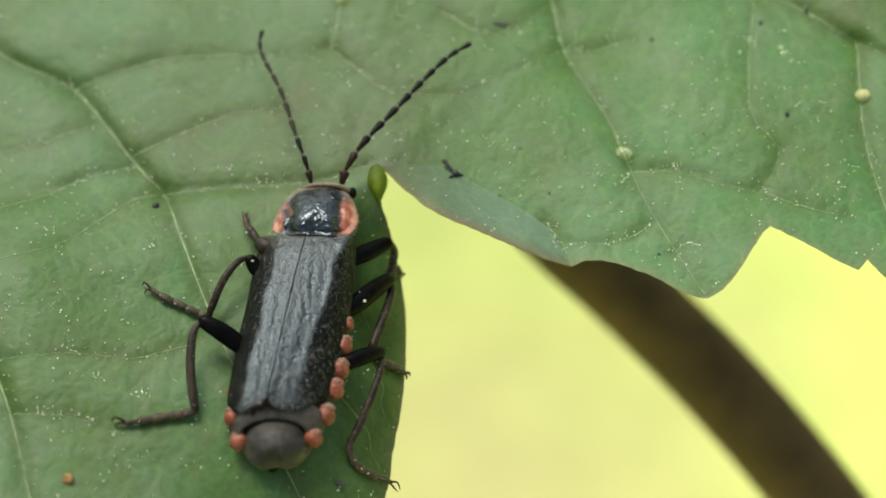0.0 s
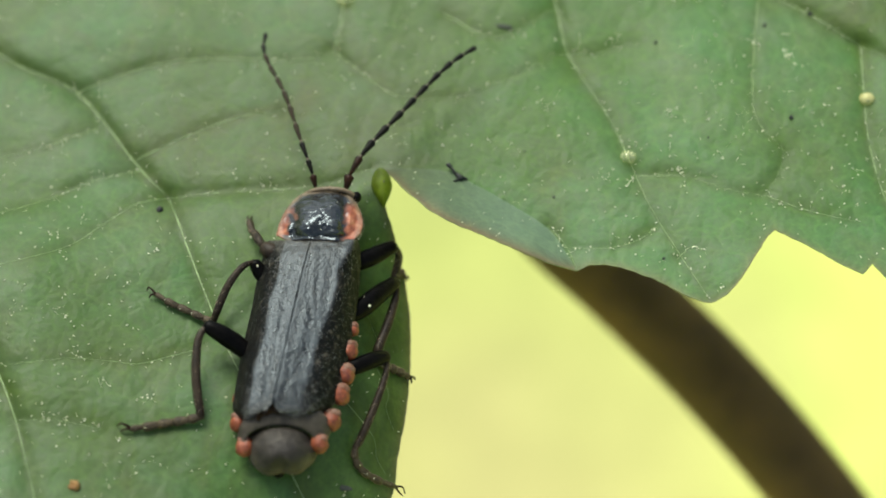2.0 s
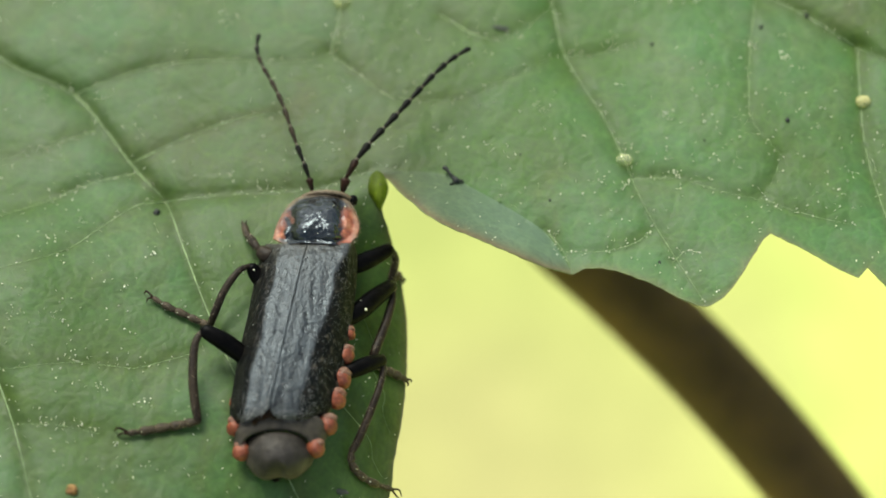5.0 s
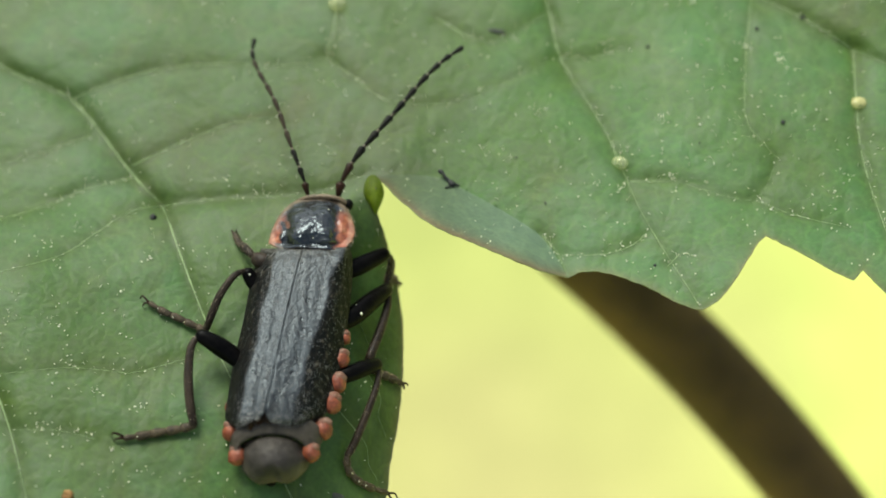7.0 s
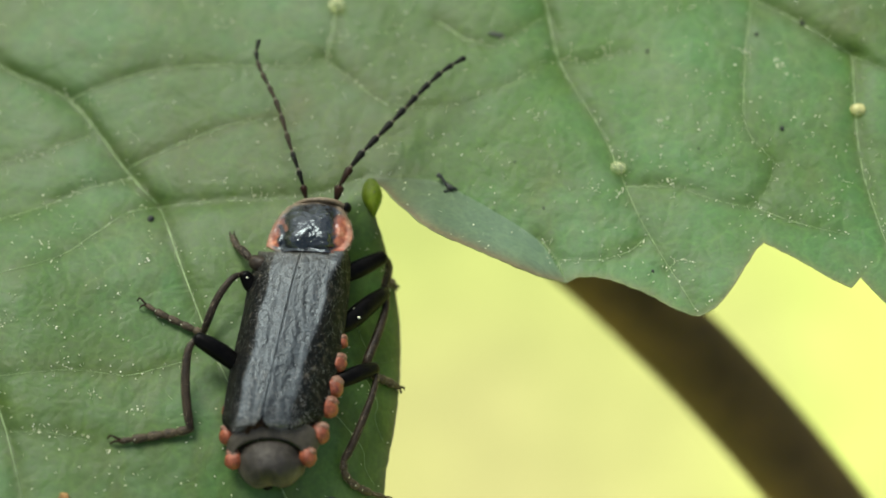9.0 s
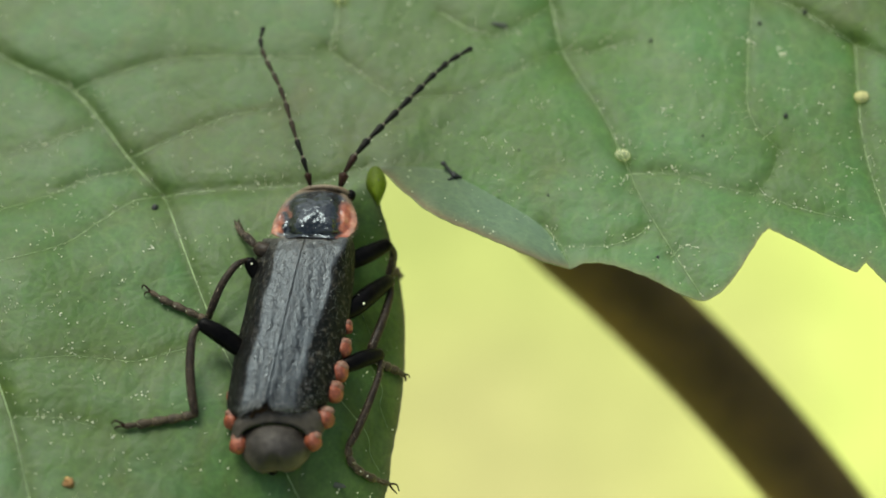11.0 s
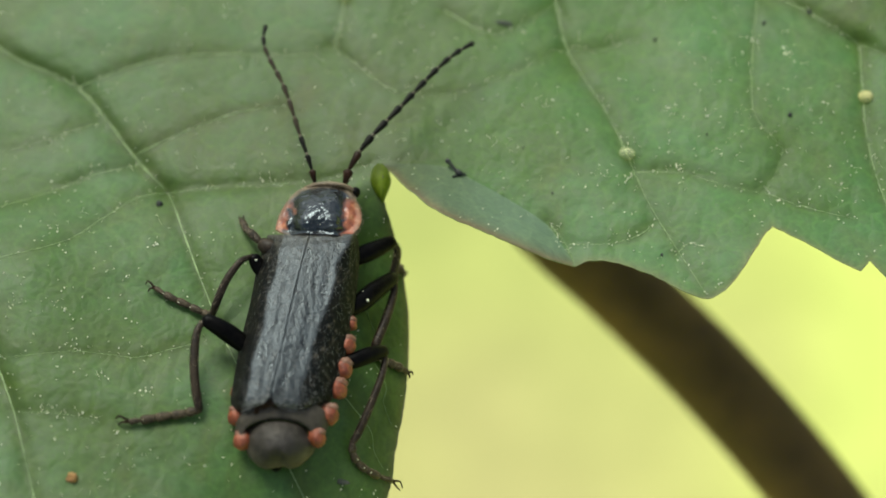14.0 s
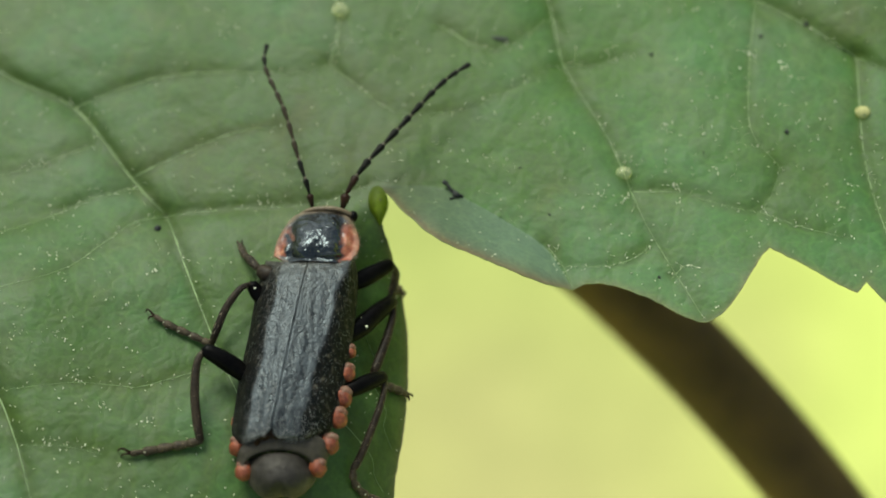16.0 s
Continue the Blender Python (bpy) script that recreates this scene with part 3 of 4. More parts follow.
RING = build_blade()
for kind, lines, wide in (("main_vein", MAIN_MM, 0.046), ("side_vein", SIDE_MM, 0.032)):
    for i_line, line in enumerate(lines):
        slim = 0.5 if kind == "side_vein" and DEPTH.get(i_line, 1.0) < 1 else 1.0
        line = np.array(line)
        keep = inside(line[:, 0], line[:, 1], RING)
        line = line[keep]
        if len(line) < 3:
            continue
        line = spline([tuple(q) for q in line], len(line) * 3)
        z = lift(line[:, 0], line[:, 1])
        bm = bmesh.new()
        tube(bm, [Vector((x, y, zz + (0.03 if wide > 0.035 else 0.008))) * MM for (x, y), zz in zip(line, z)],
             [wide * slim * (1 - 0.55 * i / len(line)) * (0.62 if line[i][0] > 2 else 1.0) * MM * (1 + 0.55 * noise.noise(Vector((i * 0.35, wide * 90, line[0][0])))) for i in range(len(line))], 8)
        part(kind, bm, vein_mat, leaf, "pale green sunken vein")
# the stalk of the leaf, rooted in the plant's stalk
root = inv @ deep(-250, -560, -34)
base = P(-345, -615, -0.2)
bm = bmesh.new()
tube(bm, spline([tuple(root), tuple(root.lerp(base, 0.5) + Vector((-0.004, 0.002, -0.003))), tuple(base), tuple(P(-300, -400, -0.4))], 24), [0.0011 - 0.0003 * i / 23 for i in range(24)], 12)
part("leaf_stalk", bm, stem_mat, leaf, "brown leaf stalk")
# thin browned rim of the blade
bm = bmesh.new()
runs, run = [], []
for i, q in enumerate(RING):
    if abs(q[0]) < 24 and abs(q[1]) < 17:
        run.append(q)
    elif run:
        runs.append(run)
        run = []
if run:
    runs.append(run)
for run in runs:
    if len(run) > 3:
        r_ = np.array(run)
        z = lift(r_[:, 0], r_[:, 1])
        tube(bm, [Vector((x, y, zz - 0.015)) * MM for (x, y), zz in zip(run, z)], [MM * (0.030 + 0.02 * noise.noise(Vector((i * 0.15, 2, 2)))) for i in range(len(run))], 6)
part("leaf_rim", bm, edge_mat, leaf, "thin browned leaf rim")
# the rolled lip in the notch
bm = bmesh.new()
c = P(668, 326, 0.10)
up = (P(667, 293, 0.1) - P(671, 362, 0.1)) * 0.5
for v in ball(bm, c, (Vector((0.00048, 0, 0.00002)), up, Vector((0, 0.0002, 0.00045))), 22, 16):
    f = (v.co - c).dot(up.normalized()) / up.length
    v.co.x = c.x + (v.co.x - c.x) * (1.0 - 0.80 * max(0, -f)) + 0.00008 * (f < 0) * -f
part("rolled_lip", bm, lip_mat, leaf, "bright yellow-green rolled leaf margin")

# ---- beetle ----
BEETLE = P(520, 560)
beetle = riding("soldier_beetle", BEETLE, "black soldier beetle with orange neck shield edges, resting on the leaf", "beetle")


def line_of(points, heights, count):
    """A smooth line over the leaf from plan points and heights."""
    h = spline([(q,) for q in heights], count)[:, 0]
    return [P(px, py, hh) for (px, py), hh in zip(spline(points, count), h)]


AHEAD = (P(560, 340, 1) - P(490, 780, 1)).normalized()
UP = Vector((-0.0655, 0.5606, 1)).normalized()
ACROSS = AHEAD.cross(UP).normalized()
UP = ACROSS.cross(AHEAD).normalized()


def blob(bm, px, py, h, wide, long, tall, u=24, v=14):
    """An ellipsoid in the beetle's axes; sizes are half-axes in millimetres."""
    return ball(bm, P(px, py, h), (ACROSS * wide * MM, AHEAD * long * MM, UP * tall * MM), u, v)


def P_fast(px, py, h):
    """Over the beetle the leaf counts as its plane."""
    x = y = 0.0
    for _ in range(8):
        z = plane_z(x, y) + h
        k = SPAN / 1568 * (1 - z / DIST)
        x, y = (px - 784) * k, (441 - py) * k
    return Vector((x, y, z)) * MM


# belly and thorax under the wing cases
bm = bmesh.new()
blob(bm, 538, 470, 1.0, 1.5, 1.7, 0.9)
part("thorax", bm, black_mat, beetle, "black glossy thorax")
for i in range(8):
    f = i / 7
    px, py = 538 - 42 * f, 520 + 196 * f
    wide = 1.42 + 0.18 * math.sin(math.pi * f)
    bm = bmesh.new()
    blob(bm, px, py, 0.58, wide + 0.42, 0.70, 0.55)
    part("belly_segment", bm, black_mat, beetle, "dark belly ring")


def dome(bm, ring, middle, rim_h, top_h, power, loops=14, skirt=0.25):
    """A domed plate inside a closed outline; gives back (vertex, share of the radius) for each point."""
    out, rings = [], []
    count = len(ring)
    for k in range(loops):
        r = 1 - k / loops
        row = []
        for px, py in ring:
            q = np.array(middle) + (np.array((px, py)) - middle) * r
            low_h = rim_h(px, py) if callable(rim_h) else rim_h
            h = low_h + (top_h - low_h) * (1 - r ** power) + 0.03 * noise.noise(Vector((q[0] * 0.06, q[1] * 0.06, 2)))
            row.append(bm.verts.new(P_fast(q[0], q[1], h)))
            out.append((row[-1], r))
        rings.append(row)
    low = [bm.verts.new(v.co - UP * skirt * MM) for v in rings[0]]
    out += [(v, 1.0) for v in low]
    for a, b_ in zip([low] + rings, rings):
        for k in range(count):
            bm.faces.new((a[k], a[(k + 1) % count], b_[(k + 1) % count], b_[k]))
    bm.faces.new(rings[-1])
    bm.faces.new(low)
    return out


TIP = [(422, 774), (438, 757), (475, 747), (512, 749), (538, 760), (551, 780), (548, 798), (536, 812), (520, 824), (505, 827), (494, 824), (484, 825), (474, 827), (460, 828), (444, 818), (430, 799)]
bm = bmesh.new()
pale = bm.verts.layers.float.new("pale")
for v, r in dome(bm, spline(TIP + TIP[:1], 65)[:-1], (485, 778), lambda px, py: 0.40 + 1.02 * min(1, max(0, (776 - py) / 22)) * max(0, 1 - ((px - 485) / 72) ** 2), 1.62, 2.5):
    back = -(v.co - P_fast(485, 784, 1)).dot(AHEAD) / MM
    v[pale] = min(1, max(0, (r - 0.74) / 0.24)) * min(1, max(0.1, 0.5 + back)) * (0.75 + 0.6 * noise.noise(v.co * 2500))
part("belly_tip", bm, belly_mat, beetle, "dull grey-brown domed belly tip with paler edges")
# the last ring lies over the tip with a free hind edge
fore = spline([(409, 764), (418, 738), (448, 716), (490, 704), (530, 710), (564, 724), (578, 752)], 40)
hind = spline([(419, 790), (425, 765), (445, 750), (475, 743), (508, 745), (538, 758), (557, 788)], 40)
rows = []
for a in range(9):
    f = a / 8
    row = []
    for j in range(40):
        across = abs(j / 39 * 2 - 1)
        px, py = fore[j] + (hind[j] - fore[j]) * f
        row.append(P_fast(px, py, 0.62 + (1.12 - 0.26 * f) * (1 - across ** 2.4) + 0.10 * math.sin(math.pi * f) + 0.025 * noise.noise(Vector((px * 0.05, py * 0.08, 6)))))
    rows.append(row)
bm = bmesh.new()
bm.verts.layers.float.new("pale")
shell(bm, rows, 0.12 * MM, "pale", [[0.30 + 0.15 * (a in (6, 7)) for _ in range(40)] for a in range(9)])
part("belly_segment", bm, belly_mat, beetle, "grey-brown belly ring with a free hind edge")
KNOBS = [(617, 575, 9), (612, 612, 12), (605, 655, 13), (596, 690, 13), (580, 735, 13), (559, 776, 11.5), (431, 576, 5), (417, 612, 11), (403, 696, 6), (405, 739, 12), (415, 781, 12)]
for px, py, r in KNOBS:
    out = ACROSS * (1 if px > 510 else -1)
    rr = 1.06 * r * SPAN / 1568 * MM
    c = P_fast(px, py, 0.66) if px > 510 else P_fast(px + 5, py, 0.62)
    bm = bmesh.new()
    for v in ball(bm, c - out * rr * 0.3, (out * rr * 1.25, AHEAD * rr * 1.30, UP * rr * 1.25), 18, 12):
        q = v.co - c
        v.co += q * 0.16 * noise.noise(q * 3500 + Vector((px * 0.3, py * 0.2, 0))) - AHEAD * max(0, q.dot(out)) * 0.25
    knob = part("side_knob", bm, orange_mat, beetle, "orange fleshy side knob")
    bm = bmesh.new()
    top = c - out * rr * 0.10 + AHEAD * rr * 0.62 + UP * rr * 0.50
    for v in ball(bm, top, (out * rr * 0.95, AHEAD * rr * 0.72, UP * rr * 0.72), 18, 12):
        v.co += (v.co - top) * 0.25 * noise.noise((v.co - top) * 4000 + Vector((px, py, 0)))
    part("pale_cap", bm, cap_mat, knob, "greyish skin over the knob")


def wing_case(outer, inner, sign):
    """A flat-topped wing case with a steep, coarser flank; the edge between them runs along the case."""
    count, wide = 64, 34
    o, i_ = spline(outer, count), spline(inner, count)
    grid, coarse, dusty = [], [], []
    for a in range(count):
        s = a / (count - 1)
        crown = 2.06 + 0.40 * math.sin(math.pi * min(1.0, 0.12 + 0.95 * s)) - 0.50 * max(0, s - 0.78) / 0.22 - 0.30 * max(0, 0.06 - s) / 0.06
        side = 0.72 + 0.40 * max(0, s - 0.8) / 0.2
        bound = 0.43 if sign < 0 else 0.17 + 0.39 * min(1, s * 2.6)
        row, mask, grey = [], [], []
        for j in range(wide):
            f = j / (wide - 1)
            px, py = o[a] + (i_[a] - o[a]) * f
            cut_at = bound + 0.10 * noise.noise(Vector((px * 0.02, py * 0.018, 11)))
            g = max(0.0, min(1.0, f / max(0.05, cut_at)))
            arch = 0.86 * math.sin(g * math.pi / 2) ** 0.8 if f < cut_at else 0.86 + 0.14 * (f - cut_at) / max(0.1, 1 - cut_at)
            rib = 0.030 * (math.exp(-((f - cut_at - 0.02) / 0.04) ** 2) + 0.7 * math.exp(-((f - 0.76) / 0.05) ** 2)) * math.sin(math.pi * min(1, s * 1.3))
            edge = -0.015 * math.exp(-((1 - f) / 0.012) ** 2) + 0.08 * math.exp(-(f / 0.05) ** 2) + 0.05 * math.exp(-(s / 0.02) ** 2)
            fold = 0.019 * noise.noise(Vector((px * 0.06, py * 0.016, 5))) + 0.016 * noise.noise(Vector((px * 0.14, py * 0.09, 8)))
            row.append(P_fast(px, py, side + (crown - side) * arch + rib + edge + fold))
            mask.append(min(1.0, max(0.0, (cut_at + 0.05 * noise.noise(Vector((px * 0.15, py * 0.08, 4))) - f) / 0.05)))
            grey.append(min(1.0, 0.9 * math.exp(-(s / 0.035) ** 1.2) + 0.28 * max(0, 1 - s / 0.3) * (f > 0.3)))
        grid.append(row)
        coarse.append(mask)
        dusty.append(grey)
    bm = bmesh.new()
    bm.verts.layers.float.new("flank")
    layer = bm.verts.layers.float.new("dust")
    shell(bm, grid, 0.10 * MM, "flank", coarse)
    bm.verts.ensure_lookup_table()
    for k in range(count * wide):
        bm.verts[k][layer] = bm.verts[k + count * wide][layer] = dusty[k // wide][k % wide]
    return part("wing_case", bm, wing_mat, beetle, "dusty black wing case with fine ridges"), grid


LEFT = wing_case([(467, 418), (450, 470), (436, 540), (419, 610), (409, 665), (402, 708), (406, 724), (416, 733), (428, 731)],
                 [(542.2, 415), (526.3, 470), (504.4, 560), (487.4, 635), (476, 680), (473, 700), (467, 710), (456, 717), (440, 725)], -1)
RIGHT = wing_case([(624, 415), (630, 442), (627, 500), (618, 565), (606, 630), (592, 684), (578, 712), (550, 727), (522, 728)],
                  [(542.6, 415), (526.7, 470), (504.8, 560), (487.8, 635), (476.4, 684), (474, 701), (477, 713), (490, 722), (516, 728)], 1)
# the crumpled wing tips that show between the ends of the cases
bm = bmesh.new()
for px, py, h, size, lean in ((470, 712, 1.85, 0.42, 0.6), (461, 717, 1.80, 0.36, 0.9), (452, 722, 1.70, 0.34, 1.0), (480, 715, 1.82, 0.34, -0.5)):
    c = P_fast(px, py, h)
    along = (ACROSS * math.cos(lean) + AHEAD * math.sin(lean)).normalized()
    for v in ball(bm, c, (along * size * MM, UP.cross(along) * size * 0.45 * MM, UP * 0.22 * MM), 20, 12):
        v.co += (v.co - c) * 0.5 * noise.noise(v.co * 5200)
part("wing_tip", bm, scape_mat, beetle, "crumpled dark brown wing tips")

# short pale hairs that lie back along the wing cases
for case, grid in (LEFT, RIGHT):
    bm = bmesh.new()
    for _ in range(1500):
        a, j = 0.5 + (len(grid) - 3) * random.random() ** 1.35, random.uniform(0.3, len(grid[0]) - 2)
        i, k = int(a), int(j)
        p = grid[i][k].lerp(grid[i + 1][k], a - i).lerp(grid[i][k + 1].lerp(grid[i + 1][k + 1], a - i), j - k)
        nrm = (grid[i + 1][k] - grid[i][k]).cross(grid[i][k + 1] - grid[i][k])
        if nrm.length < 1e-12:
            continue
        nrm = nrm.normalized() * (1 if nrm.z > 0 else -1)
        way = (-AHEAD + nrm * random.uniform(0.15, 0.6) + ACROSS * random.uniform(-0.4, 0.4)).normalized()
        side = way.cross(nrm).normalized() * random.uniform(0.006, 0.010) * MM
        size = random.uniform(0.10, 0.20) * MM
        bm.faces.new((bm.verts.new(p + side), bm.verts.new(p - side), bm.verts.new(p + way * size)))
    for _ in range(60):
        i, k = random.randrange(1, len(grid) - 2), random.randrange(1, len(grid[0]) - 1)
        p = grid[i][k].lerp(grid[i + 1][k], random.random()) + UP * 0.02 * MM
        r = random.uniform(0.008, 0.024) * MM
        bmesh.ops.create_icosphere(bm, subdivisions=1, radius=r, matrix=Matrix.Translation(p))
    me = bpy.data.meshes.new("hair_coat")
    bmesh.ops.translate(bm, verts=bm.verts[:], vec=-ORIGIN[case])
    bm.to_mesh(me)
    bm.free()
    me.materials.append(hair_mat)
    coat = tagged(new("hair_coat", me), "fine short pale hairs", kind="stuff")
    coat.parent = case
    ORIGIN[coat] = ORIGIN[case]

# head, eyes and mouth
bm = bmesh.new()
blob(bm, 582, 344, 0.70, 1.12, 0.52, 0.50)
head = part("head", bm, black_mat, beetle, "small black head under the neck shield")
for px, py in ((626, 342), (536, 342)):
    bm = bmesh.new()
    blob(bm, px - 3 if px > 580 else px, py, 0.85, 0.22, 0.26, 0.25, 16, 12)
    part("eye", bm, black_mat, head, "glossy black bulging eye")
bm = bmesh.new()
tube(bm, line_of([(534, 336), (552, 329), (580, 327), (604, 331), (618, 339)], [1.05, 1.25, 1.3, 1.25, 1.0], 14), [0.11 * MM] * 14, 8)
part("brow", bm, horn_mat, head, "pale horn-coloured front edge")
bm = bmesh.new()
front = line_of([(534, 336), (552, 329), (580, 327), (604, 331), (618, 339)], [1.1, 1.3, 1.35, 1.3, 1.05], 40)
for k in range(170):
    start = front[random.randrange(40)] + UP * random.uniform(-0.1, 0.08) * MM
    tip = start + (AHEAD * random.uniform(0.2, 1) + UP * random.uniform(0, 0.8) + ACROSS * random.uniform(-0.6, 0.6)) * random.uniform(0.08, 0.17) * MM
    bm.faces.new((bm.verts.new(start + ACROSS * 0.009 * MM), bm.verts.new(start - ACROSS * 0.009 * MM), bm.verts.new(tip)))
tagged(part("brow_bristle", bm, tan_hair_mat, head, "fine tan bristles"), kind="stuff")

# neck shield
RIM = [(481, 409), (486, 388), (497, 366), (511, 348), (527, 336), (548, 330), (575, 328), (600, 331), (616, 344), (628, 364), (634, 386), (629, 405), (616, 417), (590, 418), (560, 416), (530, 415), (500, 417)]
ring = spline(RIM + RIM[:1], 97)[:-1]
middle = np.array((557.0, 378.0))
bm = bmesh.new()
tone = bm.verts.layers.float.new("tone")
pale = bm.verts.layers.float.new("pale")
loops = []
for k in range(24):
    r = 1 - k / 24
    loop = []
    for px, py in ring:
        q = middle + (np.array((px, py)) - middle) * r
        u = (q[0] - (557 - 0.02 * (q[1] - 378))) / 74
        rear = min(1, max(0, (q[1] - 372) / 25))
        rim_h = 1.10 + 0.70 * min(1, max(0, (py - 388) / 24)) * math.exp(-((px - 557) / 62) ** 4)
        h = rim_h + (2.30 - rim_h) * (1 - r ** 2.2) + (0.24 if q[1] > 372 else 0.10) * max(0, r - 0.84) / 0.16
        h += 0.06 * noise.noise(Vector((q[0] * 0.05, q[1] * 0.05, 1))) + (0.02 + 0.06 * rear) * noise.noise(Vector((q[0] * 0.13, q[1] * 0.13, 4))) * min(1, (1 - r) * 4)
        h += rear * min(1, (1 - r) * 5) * (0.14 * (math.exp(-((u - 0.34) / 0.16) ** 2) + math.exp(-((u + 0.30) / 0.16) ** 2)) - 0.10 * math.exp(-(u / 0.05) ** 2))
        h -= 0.14 * math.exp(-((abs(u) - 0.60) / 0.09) ** 2) * min(1, (1 - r) * 5)
        v = bm.verts.new(P_fast(q[0], q[1], h))
        wob = (0.10 if u > 0 else 0.22) * noise.noise(Vector((q[0] * 0.09, q[1] * 0.09, 9)))
        low = min(1, max(0.0, (q[1] - (350 if u > 0 else 354)) / 14))
        edge = 0.57 if u > 0 else 0.61 + 0.0052 * (q[1] - 375)
        v[tone] = min(1, max(0, (abs(u) + wob - edge) / 0.09)) * low * (1 if u > 0 else 0.55 + 0.45 * min(1, max(0, (q[1] - 384) / 14)))
        v[pale] = min(1, max(0, (r - 0.86) / 0.10)) * (0.85 if q[1] < 356 else 0.5 if q[0] < 506 else 0.8 if q[0] > 620 else 0.0) * (0.75 + 0.8 * noise.noise(Vector((q[0] * 0.11, q[1] * 0.11, 6))))
        loop.append(v)
    loops.append(loop)
loops_at = [v.co.copy() for v in loops[0]]
for a, b_ in zip(loops, loops[1:]):
    for k in range(96):
        bm.faces.new((a[k], a[(k + 1) % 96], b_[(k + 1) % 96], b_[k]))
top = bm.verts.new(P_fast(*middle, 2.3))
for k in range(96):
    bm.faces.new((loops[-1][k], loops[-1][(k + 1) % 96], top))
skirt = [bm.verts.new(v.co - UP * 0.22 * MM - (v.co - P_fast(*middle, 1)) * 0.06) for v in loops[0]]
for v in skirt:
    v[tone] = 1.0
for k in range(96):
    bm.faces.new((loops[0][(k + 1) % 96], loops[0][k], skirt[k], skirt[(k + 1) % 96]))
bm.faces.new(skirt)
shield = part("neck_shield", bm, shield_mat, beetle, "glossy black neck shield with orange sides")


# tan bristles round the shield's rim and the belly tip
bm = bmesh.new()
for k in range(260):
    i = random.randrange(96)
    v = loops_at[i]
    out = (v - P_fast(*middle, 1.2)).normalized()
    start = v - UP * random.uniform(0, 0.15) * MM
    tip = start + (out + UP * random.uniform(-0.2, 0.6) + ACROSS * random.uniform(-0.4, 0.4)) * random.uniform(0.05, 0.12) * MM
    flat_way = AHEAD.cross(out).cross(out).normalized() * 0.008 * MM
    bm.faces.new((bm.verts.new(start + flat_way), bm.verts.new(start - flat_way), bm.verts.new(tip)))
tagged(part("shield_bristle", bm, tan_hair_mat, shield, "fine tan bristles"), kind="stuff")
bm = bmesh.new()
for k in range(70):
    a = random.uniform(-1.2, 1.2)
    start = P(485, 786, 0.5) + (ACROSS * math.sin(a) * 1.42 - AHEAD * math.cos(a) * 1.0) * MM + UP * random.uniform(-0.2, 0.3) * MM
    tip = start + (ACROSS * math.sin(a) - AHEAD * math.cos(a) + UP * random.uniform(-0.2, 0.5)) * random.uniform(0.10, 0.22) * MM
    bm.faces.new((bm.verts.new(start + ACROSS * 0.008 * MM), bm.verts.new(start - ACROSS * 0.008 * MM), bm.verts.new(tip)))
tagged(part("belly_bristle", bm, tan_hair_mat, beetle, "fine tan bristles"), kind="stuff")
bm = bmesh.new()
blob(bm, 483, 826, 0.42, 0.26, 0.26, 0.22, 14, 10)
part("belly_point", bm, black_mat, beetle, "small dark belly point")


# antennae: a scape that carries ten more segments
def antenna(points, heights, widths, side):
    joints = line_of(points, heights, 12)
    pieces, scape = [], None
    for i in range(11):
        a, b_ = joints[i], joints[i + 1]
        r = (widths[0] + (widths[1] - widths[0]) * i / 10) * MM * (1.25 if i == 0 else 1.0)
        bm = bmesh.new()
        inner = [a.lerp(b_, f) for f in (0.03, 0.14, 0.5, 0.86, 0.96)]
        tube(bm, inner, [r * 0.42, r * 0.66, r * 0.95, r * 1.28, r * 1.0], 10)
        mat = scape_mat if i < (1 if side < 0 else 2) else worn_feeler_mat if side < 0 and 3 <= i <= 8 else feeler_mat
        if scape is None:
            scape = part("antenna", bm, mat, beetle, "jointed dark antenna with a reddish base", pivot=a)
        else:
            part("antenna_segment", bm, mat, scape)
        if i > 1:
            way = (b_ - a).normalized()
            bm = bmesh.new()
            tube(bm, [a - way * 0.05 * MM, a + way * 0.02 * MM, a + way * 0.09 * MM], [r * 0.62, r * 0.66, r * 0.58], 8)
            part("joint_ring", bm, ring_mat, scape, "pale brown joint")
    return scape


ANT_L = antenna([(551, 326), (545, 300), (535, 270), (522, 235), (511, 200), (500, 168), (488, 142), (474, 118), (463, 96), (459, 76), (464, 54)],
                [1.1, 1.5, 1.8, 2.0, 2.1, 2.2, 2.2, 2.2, 2.2, 2.2, 2.2], (0.105, 0.088), -1)
ANT_R = antenna([(604, 328), (612, 300), (634, 264), (660, 234), (688, 206), (715, 178), (738, 154), (762, 129), (786, 107), (808, 91), (833, 77)],
                [1.1, 1.5, 1.8, 2.0, 2.1, 2.2, 2.2, 2.2, 2.2, 2.2, 2.2], (0.15, 0.105), 1)


